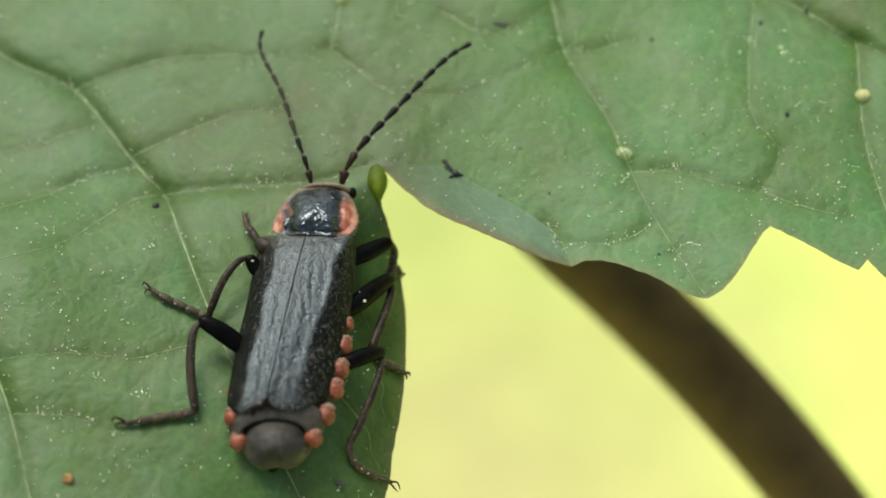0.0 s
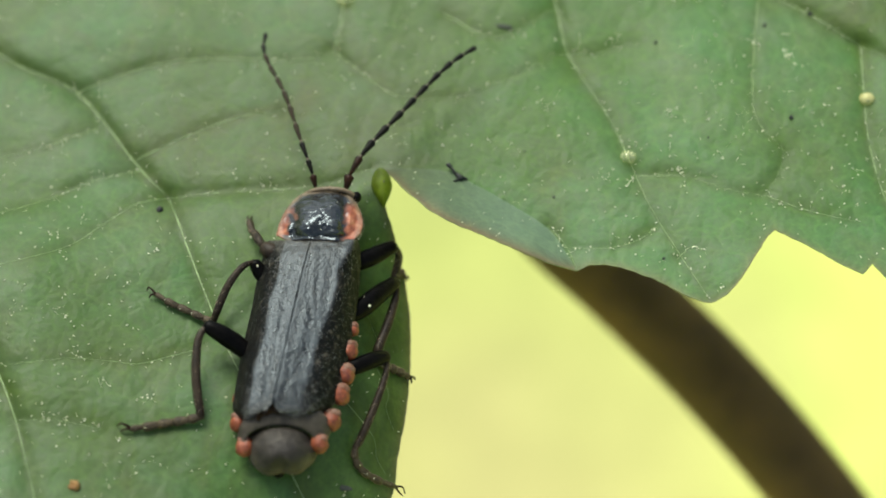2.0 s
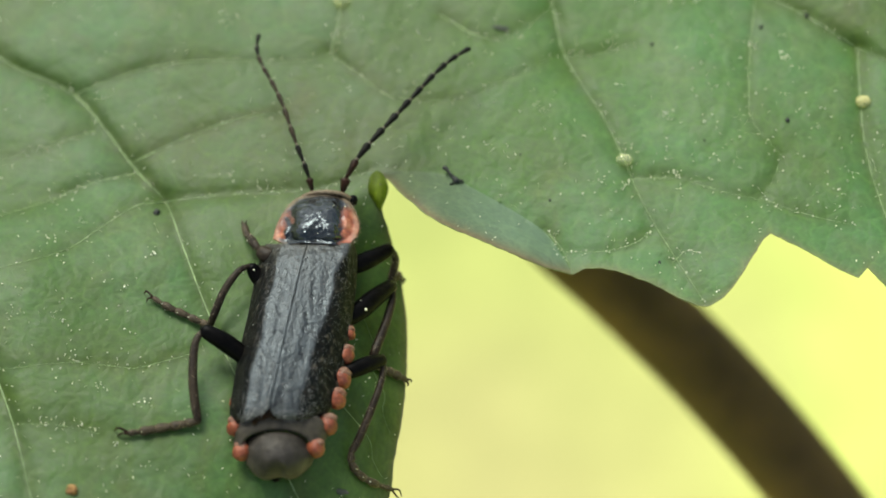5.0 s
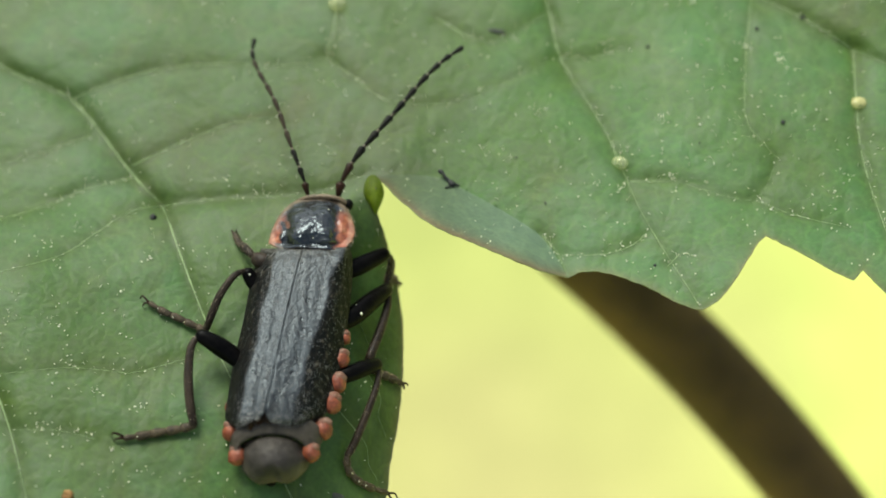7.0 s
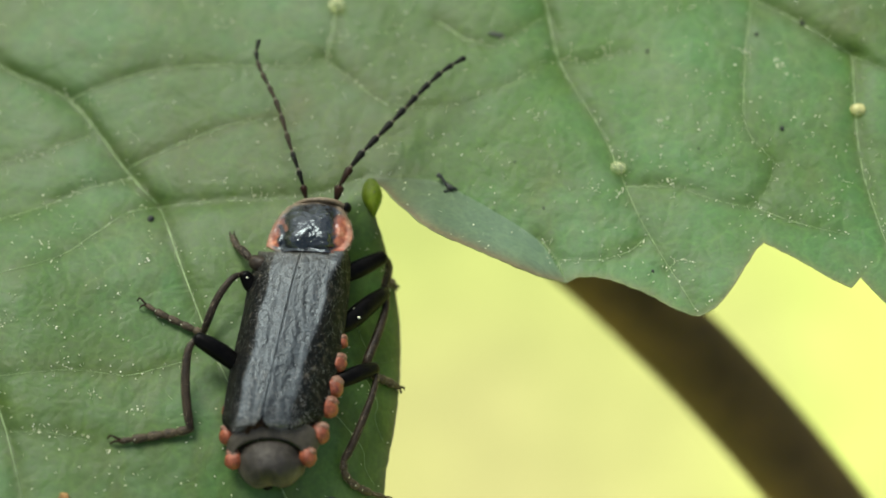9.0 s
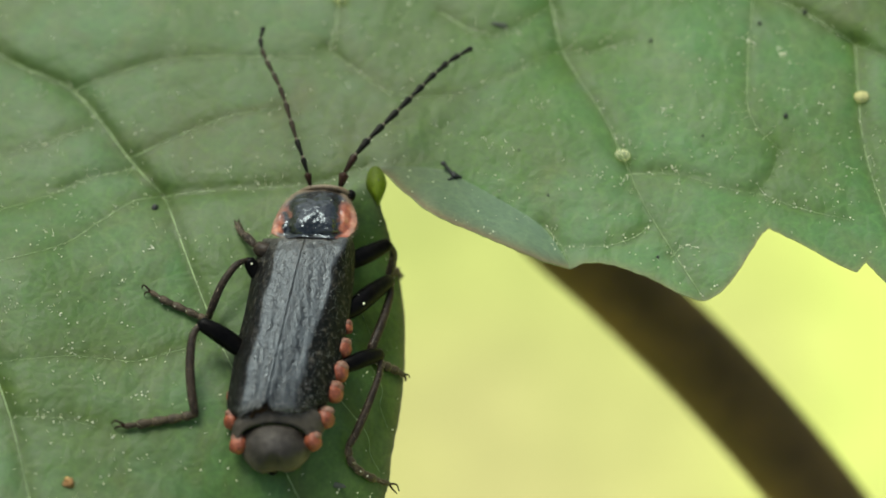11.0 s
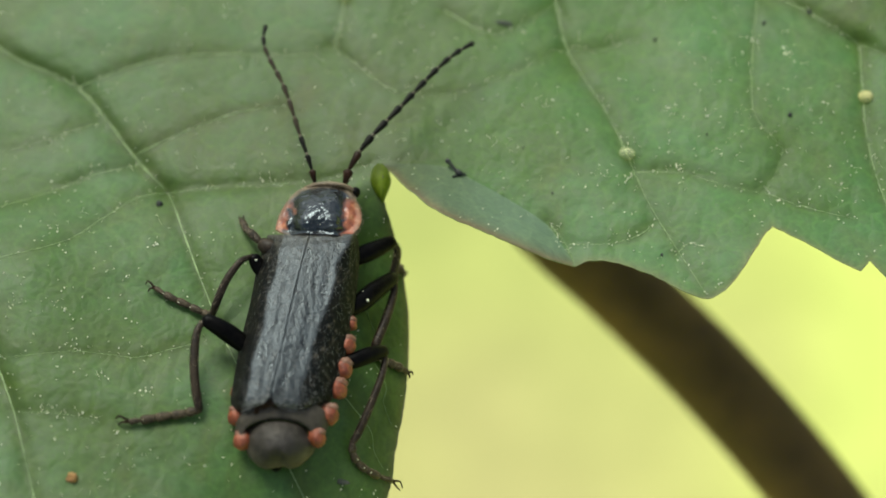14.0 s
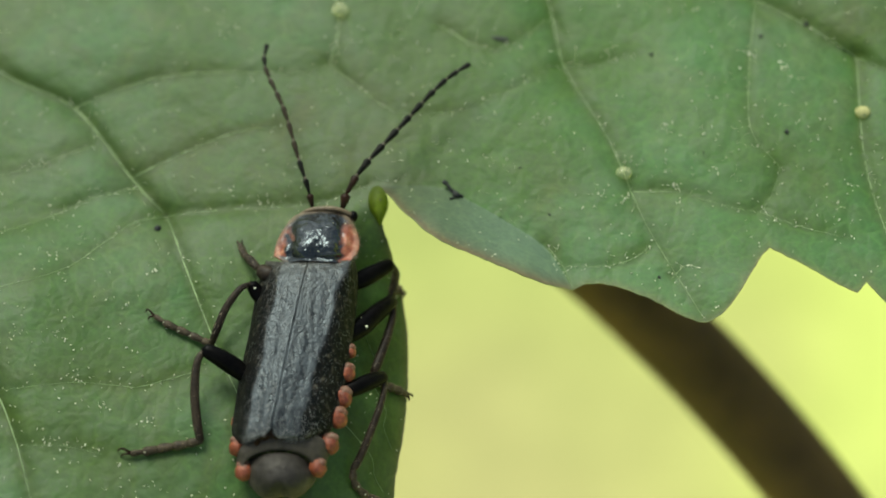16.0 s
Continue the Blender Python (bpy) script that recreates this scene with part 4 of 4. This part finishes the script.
def leg(thigh, shin, foot, hook, r, thin=1.0, mat=None):
    """Femur with shin, foot joints and claws under it; lists of (x, y, height)."""
    def run(pts, count):
        return line_of([(q[0], q[1]) for q in pts], [q[2] for q in pts], count)
    a = run(thigh, 14)
    bm = bmesh.new()
    tube(bm, a, [r * MM * (0.62 + 0.42 * math.sin(math.pi * (0.12 + 0.8 * i / 13))) for i in range(14)], 14, 0.85)
    femur = part("leg", bm, mat or black_mat, beetle, "black leg with brown shin and foot", pivot=a[0])
    b_ = run(shin, 18)
    bm = bmesh.new()
    tube(bm, b_, [r * MM * (0.30 + 0.21 * math.sin(math.pi / 2 * min(1, i / 11)) - 0.03 * max(0, i - 14)) for i in range(18)], 12, 0.8)
    part("shin", bm, leg_mat, femur, "dark brown hairy shin")
    c_ = run(foot, 21)
    for k in range(5):
        seg = c_[k * 4:k * 4 + 5]
        bm = bmesh.new()
        fat = r * MM * (0.50 if k < 4 else 0.34) * thin
        tube(bm, seg, [fat * 0.72, fat * 0.84, fat * 0.95, fat * 1.05, fat * 0.85], 10, 0.8)
        part("foot_joint", bm, tars_mat, femur, "brown foot joint")
    bm = bmesh.new()
    for k in range(110):
        run_pts, thick = (b_, 0.5) if k < 70 else (c_, 0.42 * thin)
        i = random.randrange(1, len(run_pts) - 1)
        along = (run_pts[i + 1] - run_pts[i]).normalized()
        way = Vector((random.uniform(-1, 1), random.uniform(-1, 1), random.uniform(-0.2, 1)))
        way = (way - along * way.dot(along)).normalized()
        start = run_pts[i].lerp(run_pts[i + 1], random.random()) + way * r * MM * thick
        tip = start + (way * 0.6 + along * 0.9) * random.uniform(0.10, 0.17) * MM
        flat_way = along.cross(way) * 0.007 * MM
        bm.faces.new((bm.verts.new(start + flat_way), bm.verts.new(start - flat_way), bm.verts.new(tip)))
    tagged(part("leg_hair", bm, tan_hair_mat, femur, "fine tan hairs"), kind="stuff")
    bm = bmesh.new()
    for side_pts in hook:
        tube(bm, run(side_pts, 8), [r * MM * 0.16 * (1 - 0.08 * i) for i in range(8)], 8)
    part("claw", bm, scape_mat, femur, "small brown hooked claw")
    return femur


LEG_LF = leg([(490, 445, 1.0), (472, 438, 1.1), (458, 428, 1.1)], [(460, 430, 1.1), (452, 420, 1.15), (446, 411, 1.0), (441, 404, 0.7)],
             [(440, 404, 0.6), (437, 398, 0.5), (435, 390, 0.4), (433, 383, 0.3)], [[(433, 384, 0.3), (430, 379, 0.3), (431, 375, 0.15)], [(433, 384, 0.3), (437, 379, 0.3), (438, 376, 0.15)]], 0.38, 0.85, leg_mat)
leg([(474, 500, 0.5), (454, 476, 0.8), (441, 456, 1.2)], [(441, 455, 1.2), (420, 464, 1.5), (396, 495, 1.3), (380, 530, 0.9), (368, 562, 0.5)],
    [(368, 562, 0.45), (348, 553, 0.35), (320, 540, 0.3), (290, 526, 0.3), (268, 512, 0.25)], [[(268, 512, 0.25), (256, 500, 0.3), (252, 506, 0.05)], [(268, 512, 0.25), (259, 513, 0.3), (256, 519, 0.05)]], 0.34)
leg([(450, 632, 0.45), (418, 606, 0.85), (385, 583, 1.35), (356, 567, 1.6)], [(356, 568, 1.6), (342, 590, 1.5), (337, 640, 1.2), (340, 690, 0.8), (346, 727, 0.45)],
    [(349, 727, 0.4), (318, 734, 0.3), (285, 739, 0.25), (250, 745, 0.25), (222, 749, 0.25)], [[(222, 747, 0.25), (205, 739, 0.4), (198, 744, 0.1)], [(222, 749, 0.25), (210, 749, 0.3), (203, 754, 0.05)]], 0.40)
leg([(605, 465, 1.0), (645, 449, 1.3), (690, 428, 1.4)], [(690, 428, 1.4), (698, 446, 1.2), (694, 470, 0.8), (689, 488, 0.5)],
    [(689, 486, 0.5), (697, 480, 0.4), (703, 476, 0.35), (708, 483, 0.3)], [[(708, 483, 0.3), (715, 484, 0.3), (716, 488, 0.1)], [(708, 483, 0.3), (712, 489, 0.3), (711, 492, 0.1)]], 0.40)
leg([(595, 556, 1.0), (630, 538, 1.3), (662, 513, 1.5), (692, 492, 1.6)], [(693, 494, 1.6), (692, 520, 1.5), (678, 565, 1.1), (662, 605, 0.7), (656, 622, 0.5)],
    [(656, 622, 0.45), (670, 636, 0.35), (685, 644, 0.3), (702, 652, 0.3), (716, 660, 0.25)], [[(716, 660, 0.25), (724, 660, 0.3), (726, 665, 0.1)], [(716, 660, 0.25), (720, 667, 0.3), (719, 671, 0.1)]], 0.42)
leg([(590, 650, 1.0), (625, 638, 1.4), (652, 628, 1.6), (676, 622, 1.7)], [(677, 624, 1.7), (672, 660, 1.5), (652, 715, 1.0), (630, 765, 0.6), (618, 785, 0.4)],
    [(618, 785, 0.4), (620, 806, 0.3), (634, 826, 0.25), (660, 842, 0.25), (690, 853, 0.25)], [[(690, 853, 0.25), (703, 854, 0.4), (708, 866, 0.1)], [(690, 853, 0.25), (697, 863, 0.3), (704, 870, 0.05)]], 0.36)

# stray grains caught on the beetle
bm = bmesh.new()
grains = [(645, 533, 1.85, 0.075), (636, 517, 1.7, 0.03), (668, 640, 1.2, 0.03), (447, 462, 1.75, 0.05), (436, 412, 0.9, 0.05), (441, 402, 0.8, 0.045), (310, 538, 0.55, 0.03), (330, 546, 0.6, 0.03),
          (283, 522, 0.5, 0.03), (246, 746, 0.5, 0.03), (640, 830, 0.5, 0.03), (652, 838, 0.5, 0.035), (628, 815, 0.5, 0.03), (588, 350, 1.9, 0.025), (609, 352, 1.7, 0.03), (560, 398, 2.3, 0.022)]
for px, py, h, r in grains:
    bmesh.ops.create_icosphere(bm, subdivisions=1, radius=r * MM, matrix=Matrix.Translation(P(px, py, h)))
tagged(part("caught_pollen", bm, pollen_mat, beetle, "pale pollen grains caught on legs and shield"), kind="stuff")

# ---- small things on the leaf ----
for px, py, r, label in ((1104, 271, 0.37, "pale amber honeydew droplet on a leaf vein"), (1527, 169, 0.36, "pale amber honeydew droplet on a leaf vein"),
                         (604, -8, 0.42, "pale amber honeydew droplet near the leaf's middle")):
    bm = bmesh.new()
    c = P(px, py, r * 0.55)
    for v in ball(bm, c, (ACROSS * r * MM, AHEAD * r * 0.82 * MM, UP * r * 0.62 * MM), 28, 18):
        v.co += (v.co - c) * 0.10 * noise.noise((v.co - c) * 2500 + Vector((px, 0, 0)))
    riding("droplet", P(px, py), label, "droplet", "honeydew droplets", "", bm, drop_mat if px < 1400 else egg_mat)


def crumb(name, px, py, sizes, turn, mat, label, category, rough=0.35):
    bm = bmesh.new()
    c = P(px, py, sizes[2] * 0.5)
    a = AHEAD * math.cos(turn) + ACROSS * math.sin(turn)
    b_ = UP.cross(a)
    for v in ball(bm, c, (a * sizes[0] * MM, b_ * sizes[1] * MM, UP * sizes[2] * MM), 14, 10):
        v.co += (v.co - c) * rough * noise.noise((v.co - c) * 5000 + Vector((px, py, 0)))
    return riding(name, P(px, py), label, category, "", "", bm, mat)


bm = bmesh.new()
tube(bm, line_of([(784, 284), (790, 289), (796, 297), (803, 304), (810, 311)], [0.35, 0.35, 0.3, 0.2, 0.15], 12), [MM * q for q in (0.09, 0.11, 0.10, 0.07, 0.06, 0.07, 0.07, 0.08, 0.10, 0.14, 0.16, 0.10)], 10)
tube(bm, line_of([(806, 308), (814, 308), (818, 311)], [0.15, 0.15, 0.1], 6), [0.06 * MM] * 6, 8)
tube(bm, line_of([(806, 309), (799, 313), (795, 313)], [0.12, 0.1, 0.1], 6), [0.05 * MM] * 6, 8)
riding("plant_fragment", P(800, 300), "tiny black forked plant fragment lying on the leaf", "debris", "", "", bm, soot_mat)
crumb("dark_speck", 886, 42, (0.14, 0.42, 0.06), 0.1, smudge_mat, "flat dark speck of dirt on the leaf", "speck")
crumb("dark_speck", 275, 364, (0.20, 0.15, 0.12), 0.5, soot_mat, "small dark speck of dirt beside a vein", "speck")
crumb("dark_speck", 597, 854, (0.14, 0.40, 0.07), 0.1, smudge_mat, "flat dark speck of dirt on the leaf", "speck")
crumb("orange_crumb", 121, 848, (0.20, 0.25, 0.14), 0.5, crumb_mat, "small orange-brown crumb lying on the leaf", "crumb", 0.8)
for px, py, r in ((1153, 70, 0.09), (1346, 40, 0.10), (1393, 202, 0.11), (1427, 20, 0.12), (1246, 237, 0.05), (920, 262, 0.05), (972, 342, 0.06), (1166, 450, 0.07)):
    crumb("dark_grain", px, py, (r, r * 0.9, r * 0.7), 0.3, soot_mat, "tiny dark grain on the leaf", "grain")

# pollen: loose single grains and small clumps, thicker along the veins
rng = np.random.RandomState(11)
spots = []
for _ in range(800):
    spots.append((rng.uniform(-40, 1610), rng.uniform(-60, 940), rng.uniform(0.013, 0.037)))
for _ in range(130):
    cx, cy, spread = rng.uniform(0, 1568), rng.uniform(-40, 900), rng.uniform(8, 45)
    for _ in range(rng.randint(3, 11)):
        spots.append((cx + rng.normal() * spread, cy + rng.normal() * spread * 0.6, rng.uniform(0.013, 0.037)))
for v in MAIN + SIDE[:18]:
    for q in spline(v, 60):
        if rng.rand() < 0.32:
            spots.append((q[0] + rng.normal() * 5, q[1] + rng.normal() * 5, rng.uniform(0.014, 0.034)))
for cx, cy in ((1102, 316), (1195, 290), (268, 432), (1330, 70), (1390, 90), (1180, 195), (1110, 250), (90, 410), (250, 700)):
    for _ in range(8):
        spots.append((cx + rng.normal() * 9, cy + rng.normal() * 6, rng.uniform(0.02, 0.045)))
spots = [q for q in spots if -60 < q[0] < 1640 and -80 < q[1] < 980]
at = places([(q[0], q[1]) for q in spots], 0.02)
keep = inside(at[:, 0], at[:, 1], RING)
d_edge, _ = near_line(at[:, 0], at[:, 1], RING + RING[:1])
bm = bmesh.new()
for (x, y, z), (_, _, r), ok, de in zip(at, spots, keep, d_edge):
    if ok and de > 0.15:
        m = Matrix.LocRotScale(Vector((x, y, z)) * MM, Euler(rng.rand(3) * 6), Vector((r * rng.uniform(0.8, 2.6), r, r * 0.9)) * MM)
        bmesh.ops.create_icosphere(bm, subdivisions=1, radius=1.0, matrix=m)
riding("pollen", P(784, 300), "scattered pale yellow pollen grains on the leaf", "pollen", "", "stuff", bm, pollen_mat)

# ---- sway ----
SWAY = [
    (0, 0, 0, 0, 0, 0, 0),
    (0.1, -0.056, -0.054, -0.076, 0.229, -0.028, -0.075),
    (0.2, -0.003, -0.055, -0.065, 0.227, 0.013, -0.068),
    (0.3, 0.204, 0.107, 0.008, -0.065, 0.15, -0.082),
    (0.4, 0.1, 0.027, -0.032, 0.095, 0.087, -0.082),
    (0.5, 0.04, -0.013, -0.024, 0.093, 0.035, -0.045),
    (0.6, 0.259, 0.102, 0.022, -0.01, 0.229, -0.06),
    (0.7, 0.188, -0.124, -0.023, 0.394, 0.232, 0.016),
    (0.8, -0.124, -0.286, -0.119, 0.766, 0.057, 0.024),
    (0.9, -0.068, -0.32, -0.104, 0.845, 0.132, 0.065),
    (1, 0.2, -0.236, 0.034, 0.573, 0.379, 0.162),
    (1.1, 0.113, -0.132, -0.039, 0.608, 0.249, 0.052),
    (1.2, 0.04, -0.409, -0.112, 1.1, 0.194, 0.115),
    (1.3, 0.092, -0.382, -0.11, 1.097, 0.2, 0.108),
    (1.4, 0.037, -0.324, -0.129, 1.077, 0.127, 0.069),
    (1.5, 0.046, -0.337, -0.109, 1.092, 0.091, 0.066),
    (1.6, -0.019, -0.264, -0.135, 0.998, 0.08, 0.028),
    (1.7, 0.115, -0.323, -0.096, 0.996, 0.207, 0.071),
    (1.8, 0.056, -0.124, -0.068, 0.654, 0.174, -0.005),
    (1.9, 0.138, -0.21, -0.046, 0.706, 0.266, 0.036),
    (2, 0.204, -0.184, 0.031, 0.516, 0.351, 0.041),
    (2.1, 0.159, -0.041, -0.017, 0.425, 0.259, -0.016),
    (2.2, 0.009, -0.345, -0.115, 0.962, 0.146, 0.048),
    (2.3, 0.03, -0.15, -0.097, 0.697, 0.11, -0.01),
    (2.4, 0.142, -0.349, -0.113, 1.005, 0.175, 0.074),
    (2.5, 0.037, -0.256, -0.124, 0.881, 0.018, 0.031),
    (2.6, 0.093, -0.461, -0.137, 1.177, 0.167, 0.104),
    (2.7, 0.034, -0.263, -0.103, 0.848, 0.158, 0.037),
    (2.8, 0.116, -0.322, -0.07, 0.87, 0.273, 0.078),
    (2.9, 0.163, -0.1, -0.006, 0.475, 0.337, 0.024),
    (3, 0.257, -0.227, 0.079, 0.428, 0.529, 0.095),
    (3.1, 0.122, -0.412, -0.082, 1.066, 0.327, 0.132),
    (3.2, -0.001, -0.692, -0.195, 1.677, 0.206, 0.209),
    (3.3, -0.052, -0.694, -0.248, 1.849, 0.11, 0.213),
    (3.4, 0.033, -0.812, -0.285, 2.16, 0.123, 0.28),
    (3.5, -0.099, -0.7, -0.328, 2.027, -0.043, 0.245),
    (3.6, 0.076, -0.425, -0.248, 1.706, 0.089, 0.172),
    (3.7, 0.057, -0.702, -0.283, 2.124, 0.129, 0.247),
    (3.8, -0.107, -0.584, -0.297, 1.98, 0.031, 0.169),
    (3.9, 0.051, -0.56, -0.243, 1.892, 0.171, 0.184),
    (4, 0.075, -0.646, -0.225, 1.921, 0.243, 0.155),
    (4.1, -0.083, -0.554, -0.265, 1.901, 0.104, 0.145),
    (4.2, 0.045, -0.39, -0.207, 1.608, 0.18, 0.116),
    (6.3, -0.016, -0.292, -0.187, 1.286, 0.125, 0.019),
    (6.4, -0.041, -0.347, -0.2, 1.367, 0.111, 0.028),
    (6.5, 0.11, -0.43, -0.173, 1.428, 0.224, 0.013),
    (6.6, 0.173, -0.357, -0.159, 1.323, 0.218, 0.095),
    (6.7, 0.167, -0.108, -0.136, 0.957, 0.146, 0.04),
    (6.8, 0.25, -0.171, -0.136, 1.037, 0.164, 0.101),
    (6.9, 0.274, -0.035, -0.122, 0.834, 0.123, 0.087),
    (7, -0.152, -0.478, -0.294, 1.566, -0.223, 0.27),
    (7.1, -0.04, -0.141, -0.21, 1.118, -0.057, 0.079),
    (7.2, 0.007, -0.815, -0.278, 2.157, 0.117, 0.296),
    (7.3, -0.238, -0.584, -0.287, 1.903, 0.002, 0.172),
    (7.4, 0.272, -0.796, -0.171, 2.117, 0.466, 0.337),
    (7.5, 0.251, -0.627, -0.107, 1.873, 0.583, 0.242),
    (7.6, -0.147, -1.081, -0.321, 2.66, 0.198, 0.288),
    (7.7, -0.235, -0.958, -0.345, 2.463, 0.051, 0.179),
    (7.8, 0.252, -0.544, -0.182, 1.67, 0.287, 0.093),
    (7.9, 0.245, -0.451, -0.191, 1.497, 0.2, 0.01),
    (8, -0.158, -0.361, -0.31, 1.407, -0.198, -0.323),
    (8.1, 0.079, -0.272, -0.209, 1.161, 0.027, -0.101),
    (8.2, 0.427, -0.315, -0.11, 1.055, 0.314, 0.012),
    (8.3, 0.059, -0.307, -0.184, 1.066, 0.086, -0.033),
    (8.4, 0.114, -0.312, -0.153, 0.983, 0.161, 0.01),
    (8.5, 0.175, -0.169, -0.133, 0.693, 0.178, -0.001),
    (8.6, 0.037, -0.37, -0.173, 1.14, 0.129, 0.03),
    (8.7, -0.072, -0.311, -0.201, 1.205, 0.027, -0.024),
    (8.8, 0.143, -0.486, -0.182, 1.538, 0.178, 0.06),
    (8.9, 0.177, -0.794, -0.228, 2.123, 0.212, 0.15),
    (9, -0.252, -0.657, -0.231, 1.956, -0.016, -0.14),
    (9.1, 0.01, -0.538, -0.241, 1.877, 0.056, 0.028),
    (9.2, 0.315, -0.1, -0.097, 1.102, 0.239, -0.042),
    (11.3, -0.07, -0.095, -0.154, 0.608, 0.062, 0.001),
    (11.4, 0.038, -0.127, -0.13, 0.599, 0.146, 0.038),
    (11.5, 0.112, -0.06, -0.133, 0.569, 0.24, 0.16),
    (11.6, 0.116, -0.098, -0.114, 0.54, 0.185, 0.025),
    (11.7, -0.019, -0.09, -0.157, 0.598, 0.069, -0.029),
    (11.8, 0.083, -0.034, -0.132, 0.518, 0.118, -0.051),
    (11.9, 0.081, -0.031, -0.142, 0.546, 0.098, -0.077),
    (12, 0.035, -0.053, -0.23, 0.852, 0.034, -0.103),
    (12.2, 0.057, -0.139, -0.168, 0.693, 0.059, -0.064),
    (12.3, 0.106, -0.029, -0.137, 0.484, 0.079, -0.084),
    (12.5, -0.007, -0.067, -0.201, 0.57, -0.023, -0.056),
    (12.7, -0.025, -0.081, -0.164, 0.539, -0.005, -0.088),
    (12.8, 0.001, -0.053, -0.15, 0.489, 0.02, -0.093),
    (13, 0.018, 0.007, -0.165, 0.557, 0.06, -0.075),
    (13.2, 0.129, 0.083, -0.099, 0.249, 0.095, -0.11),
    (13.3, 0.103, 0.083, -0.109, 0.257, 0.066, -0.114),
    (13.5, 0.032, -0.067, -0.204, 0.573, -0.044, -0.057),
    (13.7, 0.029, -0.134, -0.158, 0.575, 0.057, -0.087),
    (13.8, -0, -0.074, -0.153, 0.476, 0.054, -0.126),
    (14, 0.14, 0.023, -0.159, 0.37, 0.178, -0.215),
    (14.1, 0.081, -0.003, -0.137, 0.556, 0.151, -0.092),
    (14.2, 0.145, -0.16, -0.168, 1.021, 0.209, 0.04),
    (14.3, 0.052, -0.424, -0.254, 1.691, 0.166, 0.174),
    (14.4, -0.013, -0.688, -0.334, 2.354, 0.141, 0.314),
    (14.5, -0.007, -0.893, -0.406, 3.024, 0.226, 0.547),
    (14.6, -0.094, -0.714, -0.366, 2.549, 0.075, 0.294),
    (14.7, -0.113, -0.308, -0.294, 1.828, 0.015, 0.08),
    (14.8, 0.042, -0.41, -0.254, 1.831, 0.124, 0.06),
    (14.9, -0.171, -0.641, -0.326, 2.128, -0.017, 0.007),
    (15, -0.019, -0.428, -0.242, 1.722, 0.056, -0.343),
    (15.1, 0.247, -0.104, -0.166, 1.363, 0.209, -0.037),
    (15.2, 0.331, 0.143, -0.15, 1.239, 0.231, 0.027),
    (15.3, 0.153, -0.21, -0.288, 2.096, 0.122, 0.227),
    (15.4, -0.15, -0.998, -0.522, 3.65, -0.039, 0.539),
    (15.5, -0.068, -1.474, -0.659, 4.781, 0.014, 1.001),
    (15.6, -0.19, -0.758, -0.52, 3.437, -0.099, 0.525),
    (15.7, -0.131, -0.896, -0.508, 3.499, -0.04, 0.525),
    (15.8, -0.163, -0.654, -0.462, 3.009, -0.08, 0.388),
    (15.9, -0.004, -0.838, -0.431, 3.112, 0.055, 0.422),
    (16, 0.053, -0.977, -0.479, 3.314, 0.015, 0.407),
]


def motions():
    swing = [(t, SITE @ pose(x * MM, y * MM, z * MM, rx, ry, rz)) for t, x, y, z, rx, ry, rz in SWAY]
    for ob, base in MOVERS:
        walk(ob, [(t, m @ Matrix.Translation(base)) for t, m in swing])
    for ob, rows in ((ANT_L, FEEL_L), (ANT_R, FEEL_R), (LEG_LF, STEP_LF)):
        at = ob.location.copy()
        walk(ob, [(t, Matrix.Translation(at) @ Matrix.Rotation(radians(turn), 4, UP) @ Matrix.Rotation(radians(tip), 4, ACROSS)) for t, turn, tip in rows])


# seconds, degrees of turn over the leaf, degrees of lift
FEEL_L = [(0, 0, 0), (1, -0.4, 0), (1.5, 0.2, 0), (2.5, -0.4, 0), (3, 0.3, 0), (3.5, 0.9, 0), (4, 0.5, 0), (4.2, 1, 2), (6.5, 0.8, 1.5), (7, 1, 1.5), (8, 0.3, 1.2), (8.5, -0.2, 2),
          (9, -0.8, 1.2), (9.2, -0.3, 1.8), (11.5, -1.3, 3), (12.5, -0.8, 2.6), (13.5, -0.4, 2.8), (14, -0.3, 2.5), (14.5, -1.5, 2), (15, -0.6, 2), (15.5, -1.8, 1.5), (16, -2.2, 2.4)]
FEEL_R = [(0, 0, 0), (1, -0.8, -0.5), (2, -0.4, 0), (3, 0.2, 0), (4, 0.3, -1), (4.2, 0.3, -1), (6.5, 1.2, 3), (7, 1, 3), (7.5, 1, 2.4), (8, 0.5, 1.2), (8.5, 0, 0), (9, 0.2, -1), (9.2, 0, 0),
          (11.5, -1, -1), (12.5, -0.4, -1), (13, -0.2, 0), (14, 0.2, 0), (14.5, 0, -1.5), (15, 0, -1), (15.5, 0, -2), (16, 0.2, -1.5)]
STEP_LF = [(0, 0, 0), (4.2, 0, 0), (4.8, 0, 0), (5.4, 9, 0), (6.3, 9, 0), (9.2, 9, 0), (12.5, 8, 0), (16, 8, 0)]
motions()
